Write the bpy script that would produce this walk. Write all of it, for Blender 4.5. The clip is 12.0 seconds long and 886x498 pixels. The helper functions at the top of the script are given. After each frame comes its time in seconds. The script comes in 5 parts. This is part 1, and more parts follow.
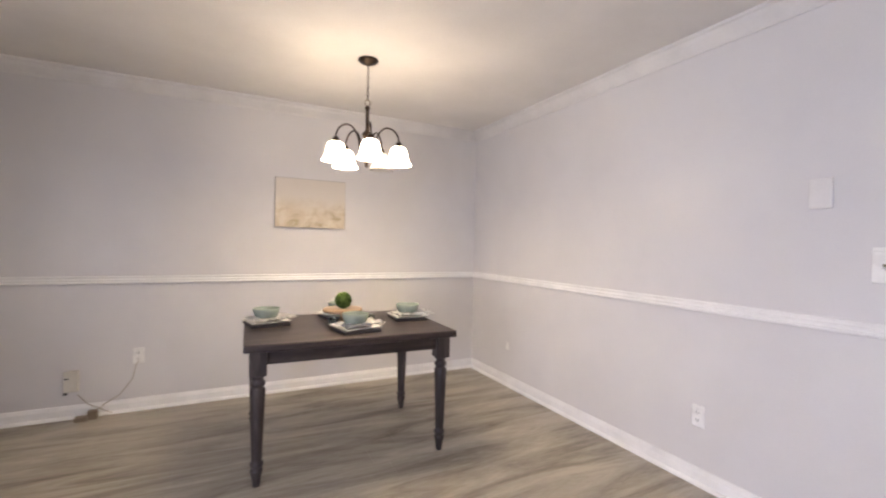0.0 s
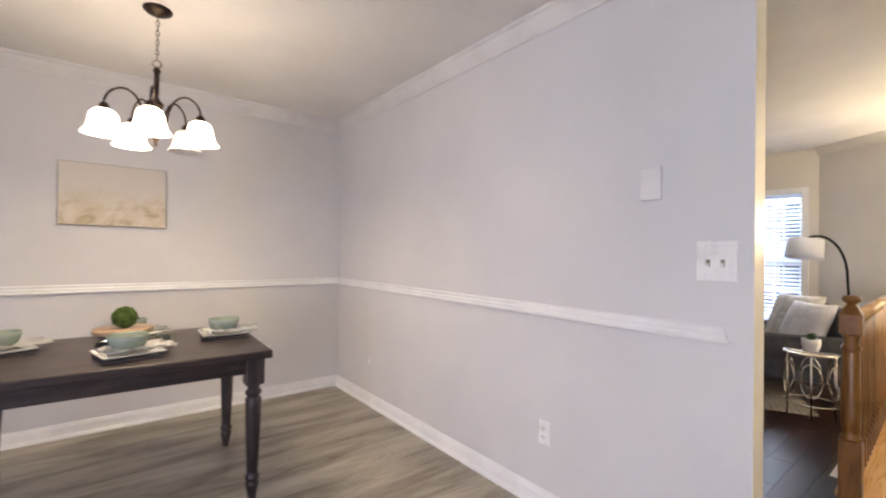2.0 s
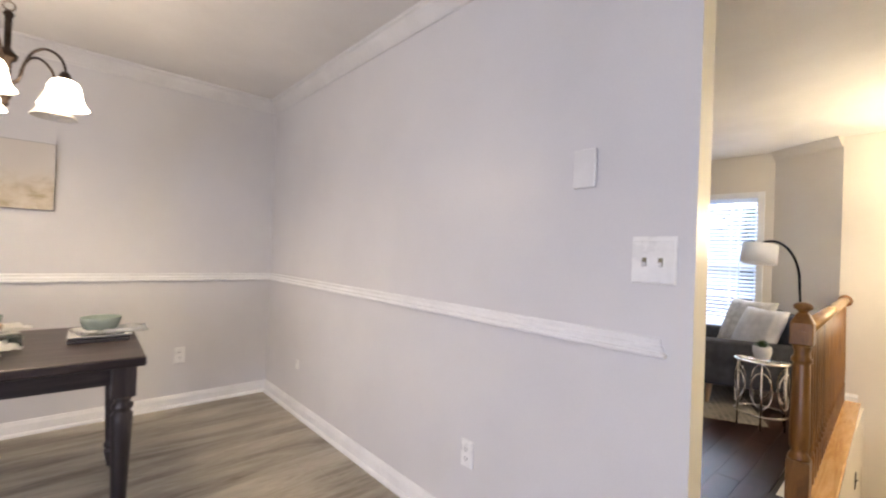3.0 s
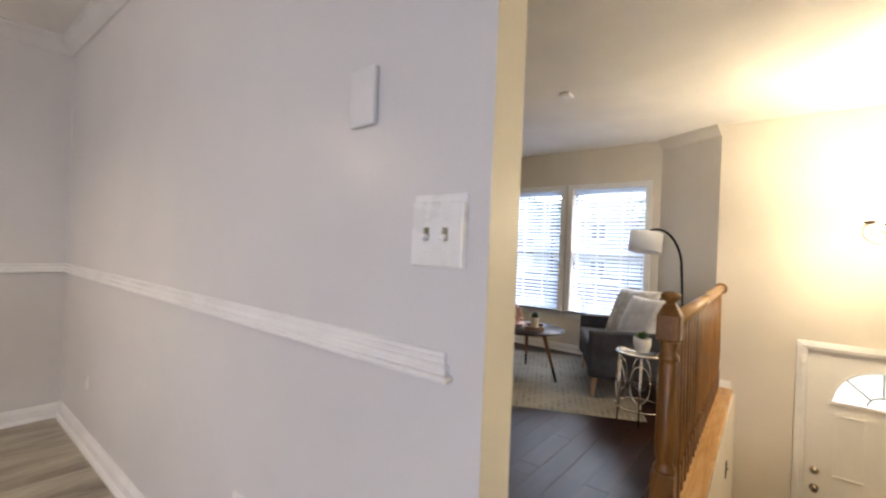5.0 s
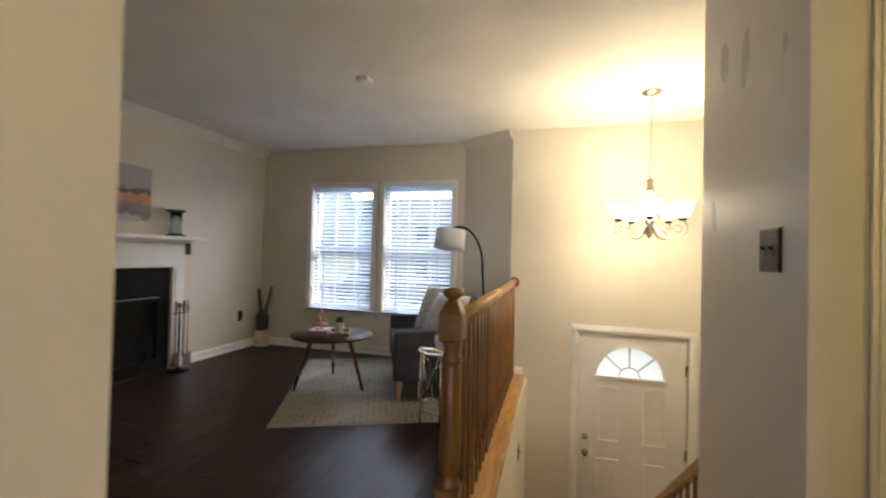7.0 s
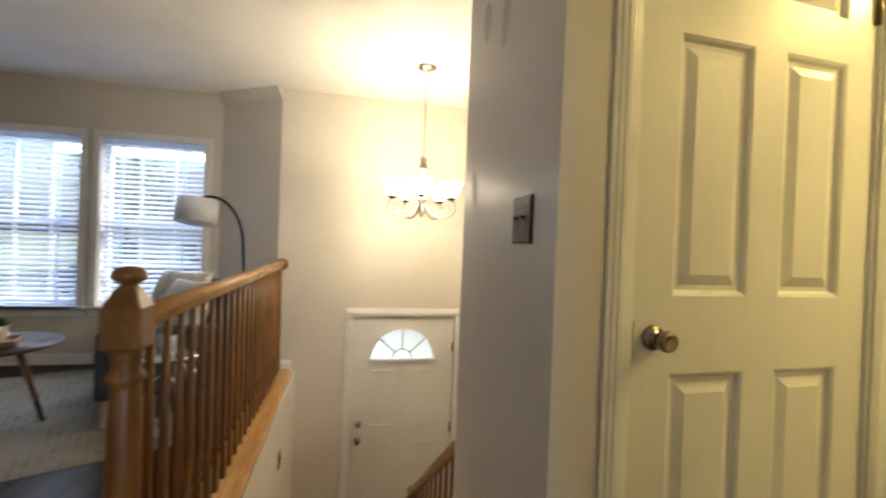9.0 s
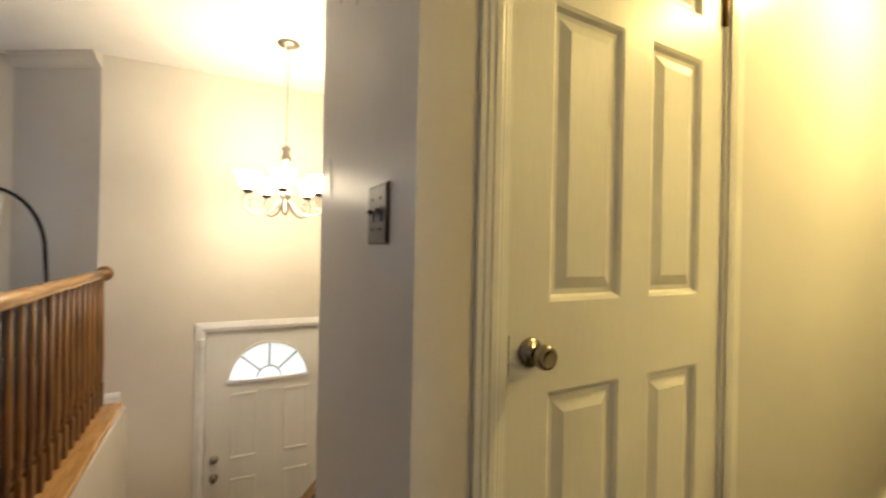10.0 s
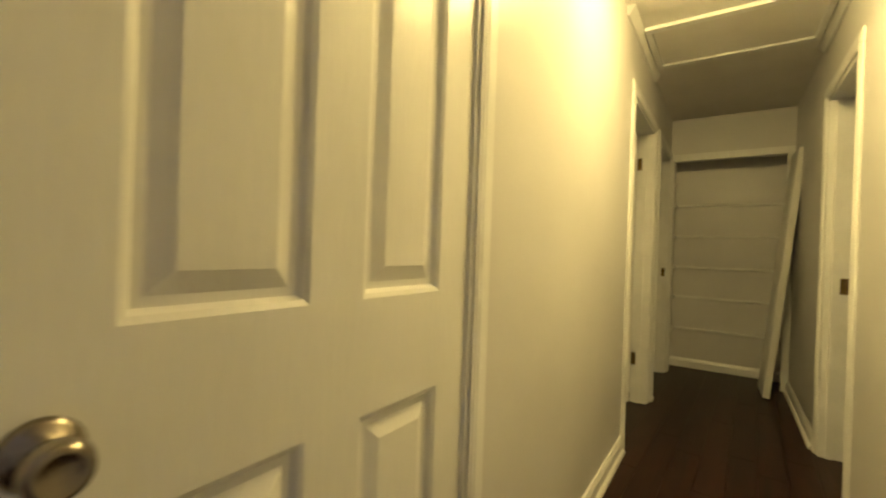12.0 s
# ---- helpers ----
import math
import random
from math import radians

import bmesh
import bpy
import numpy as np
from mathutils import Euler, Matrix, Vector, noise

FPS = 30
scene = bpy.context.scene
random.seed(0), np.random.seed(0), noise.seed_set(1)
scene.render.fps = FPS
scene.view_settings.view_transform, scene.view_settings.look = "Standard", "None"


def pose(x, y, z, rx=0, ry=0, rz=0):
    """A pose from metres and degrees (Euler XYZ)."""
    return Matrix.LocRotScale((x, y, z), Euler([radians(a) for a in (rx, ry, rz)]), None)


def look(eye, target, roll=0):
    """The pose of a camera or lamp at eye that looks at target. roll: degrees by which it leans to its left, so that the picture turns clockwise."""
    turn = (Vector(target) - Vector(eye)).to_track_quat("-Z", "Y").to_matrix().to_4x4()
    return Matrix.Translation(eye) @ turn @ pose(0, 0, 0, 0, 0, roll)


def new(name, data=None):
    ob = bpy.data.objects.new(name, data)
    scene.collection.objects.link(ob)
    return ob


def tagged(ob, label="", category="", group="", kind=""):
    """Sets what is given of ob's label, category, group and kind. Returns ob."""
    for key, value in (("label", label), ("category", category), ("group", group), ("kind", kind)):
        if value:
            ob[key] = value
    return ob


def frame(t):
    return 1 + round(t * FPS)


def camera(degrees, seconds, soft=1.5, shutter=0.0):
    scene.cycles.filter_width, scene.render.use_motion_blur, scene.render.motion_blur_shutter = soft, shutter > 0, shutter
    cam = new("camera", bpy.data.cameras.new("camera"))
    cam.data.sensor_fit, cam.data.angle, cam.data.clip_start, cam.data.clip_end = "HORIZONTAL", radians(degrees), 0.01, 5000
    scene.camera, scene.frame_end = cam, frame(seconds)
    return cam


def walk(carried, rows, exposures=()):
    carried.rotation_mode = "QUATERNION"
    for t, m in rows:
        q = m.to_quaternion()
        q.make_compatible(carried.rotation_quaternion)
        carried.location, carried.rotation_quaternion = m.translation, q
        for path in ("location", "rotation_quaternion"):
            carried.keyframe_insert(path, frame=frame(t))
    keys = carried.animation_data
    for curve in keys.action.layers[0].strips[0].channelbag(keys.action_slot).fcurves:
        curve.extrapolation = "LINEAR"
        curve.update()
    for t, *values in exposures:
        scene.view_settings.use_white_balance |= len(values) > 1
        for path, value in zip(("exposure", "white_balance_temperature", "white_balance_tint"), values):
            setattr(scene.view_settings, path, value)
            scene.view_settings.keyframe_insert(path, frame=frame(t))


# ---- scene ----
cam = camera(92.6, 12.0, 2.1, 0.5)
PATH = [
    (0, (0.474, 0.002, 1.261), (1.378, 1.785, 1.241), 1.2),
    (0.5, (0.593, 0.039, 1.252), (1.608, 1.762, 1.22), 1.7),
    (1, (0.732, 0.053, 1.238), (1.838, 1.719, 1.231), 1.6),
    (1.5, (0.913, 0.075, 1.247), (2.091, 1.691, 1.244), 0.7),
    (2, (1.071, 0.095, 1.233), (2.312, 1.663, 1.25), 0.8),
    (2.5, (1.271, 0.124, 1.219), (2.561, 1.652, 1.233), 1.1),
    (3, (1.443, 0.148, 1.214), (2.779, 1.637, 1.231), 2.2),
    (3.2, (1.508, 0.137, 1.209), (2.865, 1.606, 1.236), 2.5),
    (5, (2.116, 0.152, 1.183), (3.682, 1.397, 1.18), 2.3),
    (5.5, (2.245, 0.143, 1.179), (3.901, 1.264, 1.179), 1.8),
    (6, (2.337, 0.121, 1.167), (4.099, 1.067, 1.191), 1.5),
    (6.5, (2.429, 0.109, 1.158), (4.288, 0.844, 1.199), 1.3),
    (7, (2.523, 0.101, 1.162), (4.447, 0.648, 1.193), 1.4),
    (8.8, (2.854, -0.02, 1.153), (4.834, -0.299, 1.091), 2.2),
    (9, (2.901, -0.04, 1.122), (4.858, -0.45, 1.11), 2.2),
    (9.5, (2.998, -0.114, 1.109), (4.884, -0.779, 1.109), 1.7),
    (10, (3.097, -0.192, 1.129), (4.881, -1.097, 1.133), 1.2),
    (10.5, (3.136, -0.266, 1.127), (4.788, -1.392, 1.162), 0.9),
    (11, (3.201, -0.372, 1.117), (4.71, -1.685, 1.136), 1.0),
    (11.5, (3.28, -0.512, 1.111), (4.62, -1.997, 1.117), 1.4),
    (12, (3.303, -0.655, 1.109), (4.488, -2.266, 1.108), 2.0),
]
walk(cam, [(t, look(eye, target, roll)) for t, eye, target, roll in PATH], ((0.0, 2.28, 6650, 14), (1.0, 2.18, 6550, 14), (2.0, 2.14, 6550, 14), (3.2, 2.17, 6600, 13), (5.0, 1.9, 6800, 12), (5.5, 1.84, 6750, 10), (6.5, 1.55, 6800, 10), (7.2, 1.3, 6750, 10), (9.0, 1.32, 6500, 10), (9.6, 1.35, 6500, 10), (10.5, 1.38, 6750, 12), (11.2, 1.3, 6700, 12), (12.0, 1.15, 6450, 10)))

# ---- world, sun, large lights ----
world = bpy.data.worlds.new("sky")
scene.world = world
world.use_nodes = True
sky = world.node_tree.nodes.new("ShaderNodeTexSky")
sky.sky_type = "NISHITA"
sky.sun_disc = False
sky.dust_density = 5.0
sky.sun_elevation = radians(46.5)
sky.sun_rotation = radians(162)
background = world.node_tree.nodes["Background"]
background.inputs["Strength"].default_value = 0.15
world.node_tree.links.new(sky.outputs[0], background.inputs["Color"])


def lamp_light(name, kind, m, power, color, size=0.1, size_y=None):
    data = bpy.data.lights.new(name, kind)
    data.energy, data.color = power, color
    if kind == "AREA":
        data.shape, data.size, data.size_y = "RECTANGLE", size, size_y or size
    elif kind == "SUN":
        data.angle = size
    else:
        data.shadow_soft_size = size
    ob = new(name, data)
    ob.matrix_world = m
    return ob


lamp_light("sun", "SUN", look((3, -9, 10), (0, 0, 0)), 4.5, (1.0, 0.95, 0.88), radians(8))
# daylight in the opening of the dining room's added, unseen glass door and in the two windows
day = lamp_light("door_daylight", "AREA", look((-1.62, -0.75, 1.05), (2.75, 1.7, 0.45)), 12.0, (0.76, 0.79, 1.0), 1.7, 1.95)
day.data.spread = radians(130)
lamp_light("window_daylight", "AREA", look((8.15, 2.17, 2.45), (6.2, 2.17, 1.0)), 50, (0.70, 0.82, 1.0), 2.2, 1.1)

# ---- materials ----
def shader(name):
    m = bpy.data.materials.new(name)
    m.use_nodes = True
    nt = m.node_tree
    return m, nt, nt.nodes["Principled BSDF"]


def node(nt, kind, **inputs):
    n = nt.nodes.new(kind)
    for k, v in inputs.items():
        n.inputs[k.replace("_", " ")].default_value = v
    return n


def ramp(nt, source, stops):
    r = nt.nodes.new("ShaderNodeValToRGB")
    e = r.color_ramp.elements
    while len(e) < len(stops):
        e.new(0.5)
    for q, (p, c) in zip(e, stops):
        q.position, q.color = p, (*c, 1)
    nt.links.new(source, r.inputs["Fac"])
    return r.outputs["Color"]


def coords(nt, scale=(1, 1, 1), per_object=False, island=False):
    tc = nt.nodes.new("ShaderNodeTexCoord")
    mp = nt.nodes.new("ShaderNodeMapping")
    mp.inputs["Scale"].default_value = scale
    src = tc.outputs["Object"]
    if per_object:
        info = nt.nodes.new("ShaderNodeObjectInfo")
        mul = nt.nodes.new("ShaderNodeVectorMath")
        mul.operation = "SCALE"
        comb = nt.nodes.new("ShaderNodeCombineXYZ")
        for k in range(3):
            nt.links.new(info.outputs["Random"], comb.inputs[k])
        nt.links.new(comb.outputs[0], mul.inputs[0])
        mul.inputs["Scale"].default_value = 37.0
        add = nt.nodes.new("ShaderNodeVectorMath")
        nt.links.new(src, add.inputs[0])
        nt.links.new(mul.outputs[0], add.inputs[1])
        src = add.outputs[0]
    nt.links.new(src, mp.inputs["Vector"])
    return mp.outputs[0]


def surface(name, dark, light, rough=0.5, metal=0.0, grain=60.0, blotch=3.0, bump=0.05, stretch=(1, 1, 1), per_object=False, spec=0.5, coat=0.0, spread=(0.35, 0.65), rough_var=0.08):
    """Two scales of variation between a dark and a light tone, with fine relief."""
    m, nt, b = shader(name)
    v = coords(nt, stretch, per_object)
    big = node(nt, "ShaderNodeTexNoise", Scale=blotch, Detail=4.0, Roughness=0.55)
    fine = node(nt, "ShaderNodeTexNoise", Scale=grain, Detail=3.0, Roughness=0.6)
    for t in (big, fine):
        nt.links.new(v, t.inputs["Vector"])
    mix = nt.nodes.new("ShaderNodeMath")
    mix.operation = "MULTIPLY_ADD"
    mix.inputs[1].default_value = 0.3
    sub = nt.nodes.new("ShaderNodeMath")
    sub.operation = "SUBTRACT"
    sub.inputs[1].default_value = 0.15
    nt.links.new(fine.outputs[0], mix.inputs[0])
    nt.links.new(big.outputs[0], sub.inputs[0])
    nt.links.new(sub.outputs[0], mix.inputs[2])
    nt.links.new(ramp(nt, mix.outputs[0], [(spread[0], dark), (spread[1], light)]), b.inputs["Base Color"])
    mr = nt.nodes.new("ShaderNodeMapRange")
    mr.inputs["To Min"].default_value = max(0.02, rough - rough_var)
    mr.inputs["To Max"].default_value = min(1.0, rough + rough_var)
    nt.links.new(big.outputs[0], mr.inputs["Value"])
    nt.links.new(mr.outputs[0], b.inputs["Roughness"])
    b.inputs["Metallic"].default_value = metal
    b.inputs["Specular IOR Level"].default_value = spec
    b.inputs["Coat Weight"].default_value = coat
    if bump:
        bp = node(nt, "ShaderNodeBump", Strength=bump, Distance=0.01)
        nt.links.new(fine.outputs[0], bp.inputs["Height"])
        nt.links.new(bp.outputs[0], b.inputs["Normal"])
    return m


def glowing(name, color, strength):
    m, nt, b = shader(name)
    b.inputs["Base Color"].default_value = (0.9, 0.88, 0.82, 1)
    b.inputs["Emission Color"].default_value = (*color, 1)
    b.inputs["Emission Strength"].default_value = strength
    b.inputs["Roughness"].default_value = 0.3
    return m


def wood(name, dark, mid, light, rough, along="x", rings=9.0, per_object=True, coat=0.0, bump=0.08, flow=1.2, room=False, squeeze=0.12):
    """Long streaks of grain that wander, with fine pores."""
    m, nt, b = shader(name)
    s = {"x": (squeeze, 1, 1), "y": (1, squeeze, 1), "z": (1, 1, squeeze)}[along]
    if room:
        place = nt.nodes.new("ShaderNodeNewGeometry")
        mp = nt.nodes.new("ShaderNodeMapping")
        mp.inputs["Scale"].default_value = s
        mp.inputs["Rotation"].default_value = (0, 0, radians(7))
        nt.links.new(place.outputs["Position"], mp.inputs["Vector"])
        v = mp.outputs[0]
    else:
        v = coords(nt, s, per_object)
    warp = node(nt, "ShaderNodeTexNoise", Scale=rings, Detail=5.0, Roughness=0.6, Distortion=flow)
    pores = node(nt, "ShaderNodeTexNoise", Scale=rings * 14, Detail=2.0)
    broad = node(nt, "ShaderNodeTexNoise", Scale=rings * 0.25, Detail=2.0)
    for t in (warp, pores, broad):
        nt.links.new(v, t.inputs["Vector"])
    a = nt.nodes.new("ShaderNodeMath")
    a.operation = "MULTIPLY_ADD"
    a.inputs[1].default_value = 0.22
    nt.links.new(pores.outputs[0], a.inputs[0])
    nt.links.new(warp.outputs[0], a.inputs[2])
    c = nt.nodes.new("ShaderNodeMath")
    c.operation = "MULTIPLY_ADD"
    c.inputs[1].default_value = 0.35
    nt.links.new(broad.outputs[0], c.inputs[0])
    nt.links.new(a.outputs[0], c.inputs[2])
    nt.links.new(ramp(nt, c.outputs[0], [(0.55, dark), (0.76, mid), (0.98, light)]), b.inputs["Base Color"])
    b.inputs["Roughness"].default_value = rough
    b.inputs["Coat Weight"].default_value = coat
    b.inputs["Coat Roughness"].default_value = 0.15
    bp = node(nt, "ShaderNodeBump", Strength=bump, Distance=0.004)
    nt.links.new(a.outputs[0], bp.inputs["Height"])
    nt.links.new(bp.outputs[0], b.inputs["Normal"])
    return m


WALL = surface("wall_paint_grey", (0.63, 0.615, 0.61), (0.685, 0.67, 0.66), 0.345, grain=160, blotch=1.3, bump=0.03, spec=0.55, rough_var=0.03)
WALL_SATIN = surface("wall_paint_grey_satin", (0.665, 0.625, 0.58), (0.72, 0.68, 0.635), 0.42, grain=160, blotch=1.3, bump=0.035, spec=0.35)
WALL_CREAM = surface("wall_paint_cream", (0.66, 0.61, 0.53), (0.72, 0.67, 0.585), 0.55, grain=160, blotch=1.1, bump=0.06, spec=0.35)
CEILING = surface("ceiling_paint", (0.76, 0.735, 0.70), (0.83, 0.805, 0.77), 0.85, grain=90, blotch=1.6, bump=0.18, spec=0.2)
TRIM = surface("trim_paint_white", (0.76, 0.755, 0.74), (0.84, 0.835, 0.82), 0.32, grain=70, blotch=5, bump=0.03)
DOOR_PAINT = surface("door_paint_white", (0.72, 0.71, 0.68), (0.79, 0.78, 0.75), 0.3, grain=120, blotch=3, bump=0.05, stretch=(1, 1, 0.12))
PLASTIC = surface("switch_plastic_white", (0.78, 0.77, 0.74), (0.86, 0.85, 0.82), 0.28, grain=40, blotch=9, bump=0.0)
SLOT = surface("slot_dark", (0.02, 0.02, 0.02), (0.05, 0.05, 0.045), 0.5)
VINYL = wood("floor_vinyl_grey_oak", (0.14, 0.117, 0.082), (0.32, 0.287, 0.228), (0.49, 0.45, 0.375), 0.36, "x", 6.5, True, bump=0.05, flow=1.1, room=True, squeeze=0.16)
DARK_FLOOR = wood("floor_dark_hardwood", (0.010, 0.0036, 0.0028), (0.020, 0.007, 0.005), (0.034, 0.012, 0.008), 0.34, "x", 10.0, True, coat=0.0, bump=0.004)
DARK_FLOOR.node_tree.nodes["Principled BSDF"].inputs["Specular IOR Level"].default_value = 0.15
CROWN_PAINT = surface("crown_paint", (0.66, 0.645, 0.625), (0.73, 0.715, 0.695), 0.5, grain=70, blotch=5, bump=0.03)
SCUFF = surface("scuff_mark", (0.46, 0.435, 0.405), (0.56, 0.53, 0.50), 0.55, grain=120, blotch=30)
SLOT_TAN = surface("slot_olive", (0.17, 0.15, 0.09), (0.25, 0.22, 0.14), 0.6)
JOINT = surface("floor_joint", (0.03, 0.022, 0.018), (0.06, 0.05, 0.04), 0.8)
JOINT_PALE = surface("floor_joint_pale", (0.16, 0.135, 0.105), (0.22, 0.19, 0.15), 0.8)
TABLE_WOOD = wood("table_espresso_wood", (0.014, 0.009, 0.009), (0.032, 0.022, 0.021), (0.075, 0.055, 0.05), 0.42, "x", 16.0, False, bump=0.25)
LEG_WOOD = wood("table_leg_espresso", (0.014, 0.010, 0.010), (0.034, 0.025, 0.024), (0.08, 0.062, 0.057), 0.45, "z", 16.0, True, bump=0.25)
# same oak twice: rails lightened for light on top, uprights darkened for shade
OAK_LIT = wood("rail_oak_lit", (0.34, 0.17, 0.052), (0.50, 0.285, 0.105), (0.62, 0.39, 0.17), 0.27, "x", 22.0, True, coat=0.3)
OAK_UP_SHADED = wood("rail_oak_upright_shaded", (0.095, 0.034, 0.007), (0.175, 0.072, 0.014), (0.26, 0.118, 0.026), 0.38, "z", 22.0, True, coat=0.05)
BRONZE = surface("bronze_dark", (0.022, 0.015, 0.011), (0.055, 0.038, 0.027), 0.38, 0.85, grain=50, blotch=12)
NICKEL = surface("nickel_brushed", (0.30, 0.26, 0.21), (0.44, 0.39, 0.32), 0.28, 1.0, grain=90, blotch=8)
STEEL_LEAF = surface("silver_metal", (0.55, 0.54, 0.52), (0.70, 0.69, 0.67), 0.25, 1.0, grain=60, blotch=10)
BRASS = surface("brass_aged", (0.16, 0.11, 0.05), (0.30, 0.21, 0.10), 0.35, 1.0, grain=60, blotch=10)
LIT_SHADE = glowing("lit_frosted_glass", (1.0, 0.82, 0.60), 4.4)
UNLIT_SHADE = surface("unlit_frosted_glass", (0.80, 0.77, 0.70), (0.88, 0.85, 0.78), 0.25, grain=30, blotch=8, bump=0.0)
LIT_BULB = glowing("lit_bulb", (1.0, 0.80, 0.55), 48.0)
LIT_SHADE_FOYER = glowing("lit_glass_foyer", (1.0, 0.85, 0.60), 23.0)
LIT_DOME = glowing("lit_dome_glass", (1.0, 0.755, 0.27), 57.0)
BLACK = surface("firebox_black", (0.005, 0.005, 0.005), (0.012, 0.012, 0.012), 0.55, grain=40, spec=0.12)
BLACK_GLOSS = surface("firebox_glass_black", (0.006, 0.006, 0.007), (0.012, 0.012, 0.013), 0.08)
FABRIC = surface("chair_fabric_charcoal", (0.045, 0.046, 0.053), (0.08, 0.082, 0.093), 0.9, grain=420, blotch=7, bump=0.35, spec=0.2)
PILLOW = surface("pillow_knit_grey", (0.46, 0.44, 0.415), (0.70, 0.68, 0.65), 0.95, grain=180, blotch=16, bump=0.6, spec=0.1)
PILLOW_PALE = surface("pillow_pale", (0.56, 0.56, 0.58), (0.72, 0.72, 0.74), 0.95, grain=260, blotch=9, bump=0.4, spec=0.1)
PALE_WOOD = wood("pale_leg_wood", (0.36, 0.21, 0.11), (0.50, 0.31, 0.17), (0.60, 0.40, 0.24), 0.45, "z", 20.0, True)
WALNUT = wood("walnut_dark", (0.02, 0.012, 0.010), (0.038, 0.024, 0.02), (0.065, 0.042, 0.034), 0.34, "x", 14.0, False)
WALNUT.node_tree.nodes["Principled BSDF"].inputs["Specular IOR Level"].default_value = 0.12
WALNUT_LEG = wood("walnut_leg", (0.10, 0.035, 0.018), (0.17, 0.065, 0.032), (0.24, 0.10, 0.05), 0.35, "z", 18.0, True)
SHADE_CLOTH = surface("lamp_shade_linen", (0.80, 0.79, 0.78), (0.88, 0.87, 0.86), 0.9, grain=300, blotch=6, bump=0.2, spec=0.1)
SAGE = surface("stoneware_sage", (0.25, 0.30, 0.25), (0.32, 0.37, 0.31), 0.25, grain=120, blotch=14, bump=0.03)
CHINA = surface("china_white", (0.74, 0.74, 0.72), (0.83, 0.83, 0.81), 0.18, grain=40, blotch=8, bump=0.0)
CHARGER = surface("charger_dark", (0.03, 0.026, 0.024), (0.06, 0.052, 0.048), 0.5, grain=200)
NAPKIN = surface("napkin_cloth", (0.74, 0.74, 0.72), (0.86, 0.86, 0.84), 0.95, grain=300, blotch=30, bump=0.4, spec=0.1)
STAND_WOOD = wood("stand_acacia", (0.18, 0.105, 0.055), (0.29, 0.19, 0.11), (0.42, 0.30, 0.19), 0.4, "x", 18.0, False)
MOSS = surface("moss_green", (0.022, 0.045, 0.010), (0.10, 0.155, 0.04), 0.95, grain=150, blotch=30, bump=1.0, spec=0.1)
LEAF = surface("leaf_green", (0.03, 0.07, 0.02), (0.09, 0.16, 0.05), 0.5, grain=60, blotch=20, per_object=True)
TREE_LEAF = surface("tree_foliage", (0.10, 0.14, 0.065), (0.20, 0.25, 0.13), 0.6, grain=20, blotch=2)
CACTUS = surface("cactus_dark_green", (0.02, 0.035, 0.022), (0.05, 0.075, 0.045), 0.7, grain=60, blotch=14)
STALK = surface("stalk_brown", (0.10, 0.06, 0.035), (0.18, 0.11, 0.06), 0.8, grain=60, blotch=14)
POT = surface("pot_white_ceramic", (0.66, 0.65, 0.62), (0.78, 0.77, 0.74), 0.35, grain=60, blotch=8)
CLAY = surface("pot_cream_clay", (0.55, 0.47, 0.36), (0.66, 0.58, 0.46), 0.7, grain=80, blotch=8)
BLIND = surface("blind_slat_white", (0.74, 0.76, 0.80), (0.82, 0.84, 0.88), 0.4, grain=40, blotch=6, bump=0.0)
nt = BLIND.node_tree
through_light = node(nt, "ShaderNodeBsdfTranslucent", Color=(0.80, 0.87, 0.98, 1))
blend = node(nt, "ShaderNodeMixShader", Fac=0.68)
nt.links.new(nt.nodes["Principled BSDF"].outputs[0], blend.inputs[1])
nt.links.new(through_light.outputs[0], blend.inputs[2])
nt.links.new(blend.outputs[0], nt.nodes["Material Output"].inputs["Surface"])
nt = SHADE_CLOTH.node_tree
through_cloth = node(nt, "ShaderNodeBsdfTranslucent", Color=(0.85, 0.84, 0.82, 1))
blend = node(nt, "ShaderNodeMixShader", Fac=0.45)
nt.links.new(nt.nodes["Principled BSDF"].outputs[0], blend.inputs[1])
nt.links.new(through_cloth.outputs[0], blend.inputs[2])
nt.links.new(blend.outputs[0], nt.nodes["Material Output"].inputs["Surface"])
CORD = surface("cable_beige", (0.34, 0.29, 0.22), (0.46, 0.40, 0.31), 0.6)
ADAPTER = surface("adapter_brown", (0.17, 0.13, 0.085), (0.26, 0.20, 0.14), 0.5)
BOX_GREY = surface("wall_box_beige", (0.55, 0.52, 0.44), (0.66, 0.63, 0.55), 0.5)
PAPER = surface("magazine_pink", (0.55, 0.33, 0.31), (0.68, 0.46, 0.43), 0.5, grain=40, blotch=20)
ROSE = surface("rose_copper", (0.62, 0.36, 0.29), (0.74, 0.48, 0.40), 0.3, 0.6)
BOOK = surface("book_brown", (0.16, 0.10, 0.07), (0.26, 0.17, 0.12), 0.6)
CANVAS_EDGE = surface("canvas_edge_grey", (0.20, 0.18, 0.16), (0.30, 0.28, 0.25), 0.6)
LAWN = surface("lawn", (0.10, 0.13, 0.06), (0.20, 0.22, 0.12), 0.95, grain=30, blotch=0.6, bump=0.3, spec=0.1)
CONCRETE = surface("concrete_pale", (0.42, 0.41, 0.39), (0.54, 0.53, 0.51), 0.85, grain=40, blotch=0.7)
ASPHALT = surface("asphalt_worn", (0.14, 0.14, 0.14), (0.22, 0.22, 0.215), 0.9, grain=40, blotch=0.7)
SIDING = surface("siding_pale", (0.50, 0.50, 0.48), (0.62, 0.62, 0.60), 0.7, stretch=(1, 1, 6))
ROOF = surface("roof_shingle", (0.08, 0.075, 0.07), (0.14, 0.13, 0.12), 0.9)
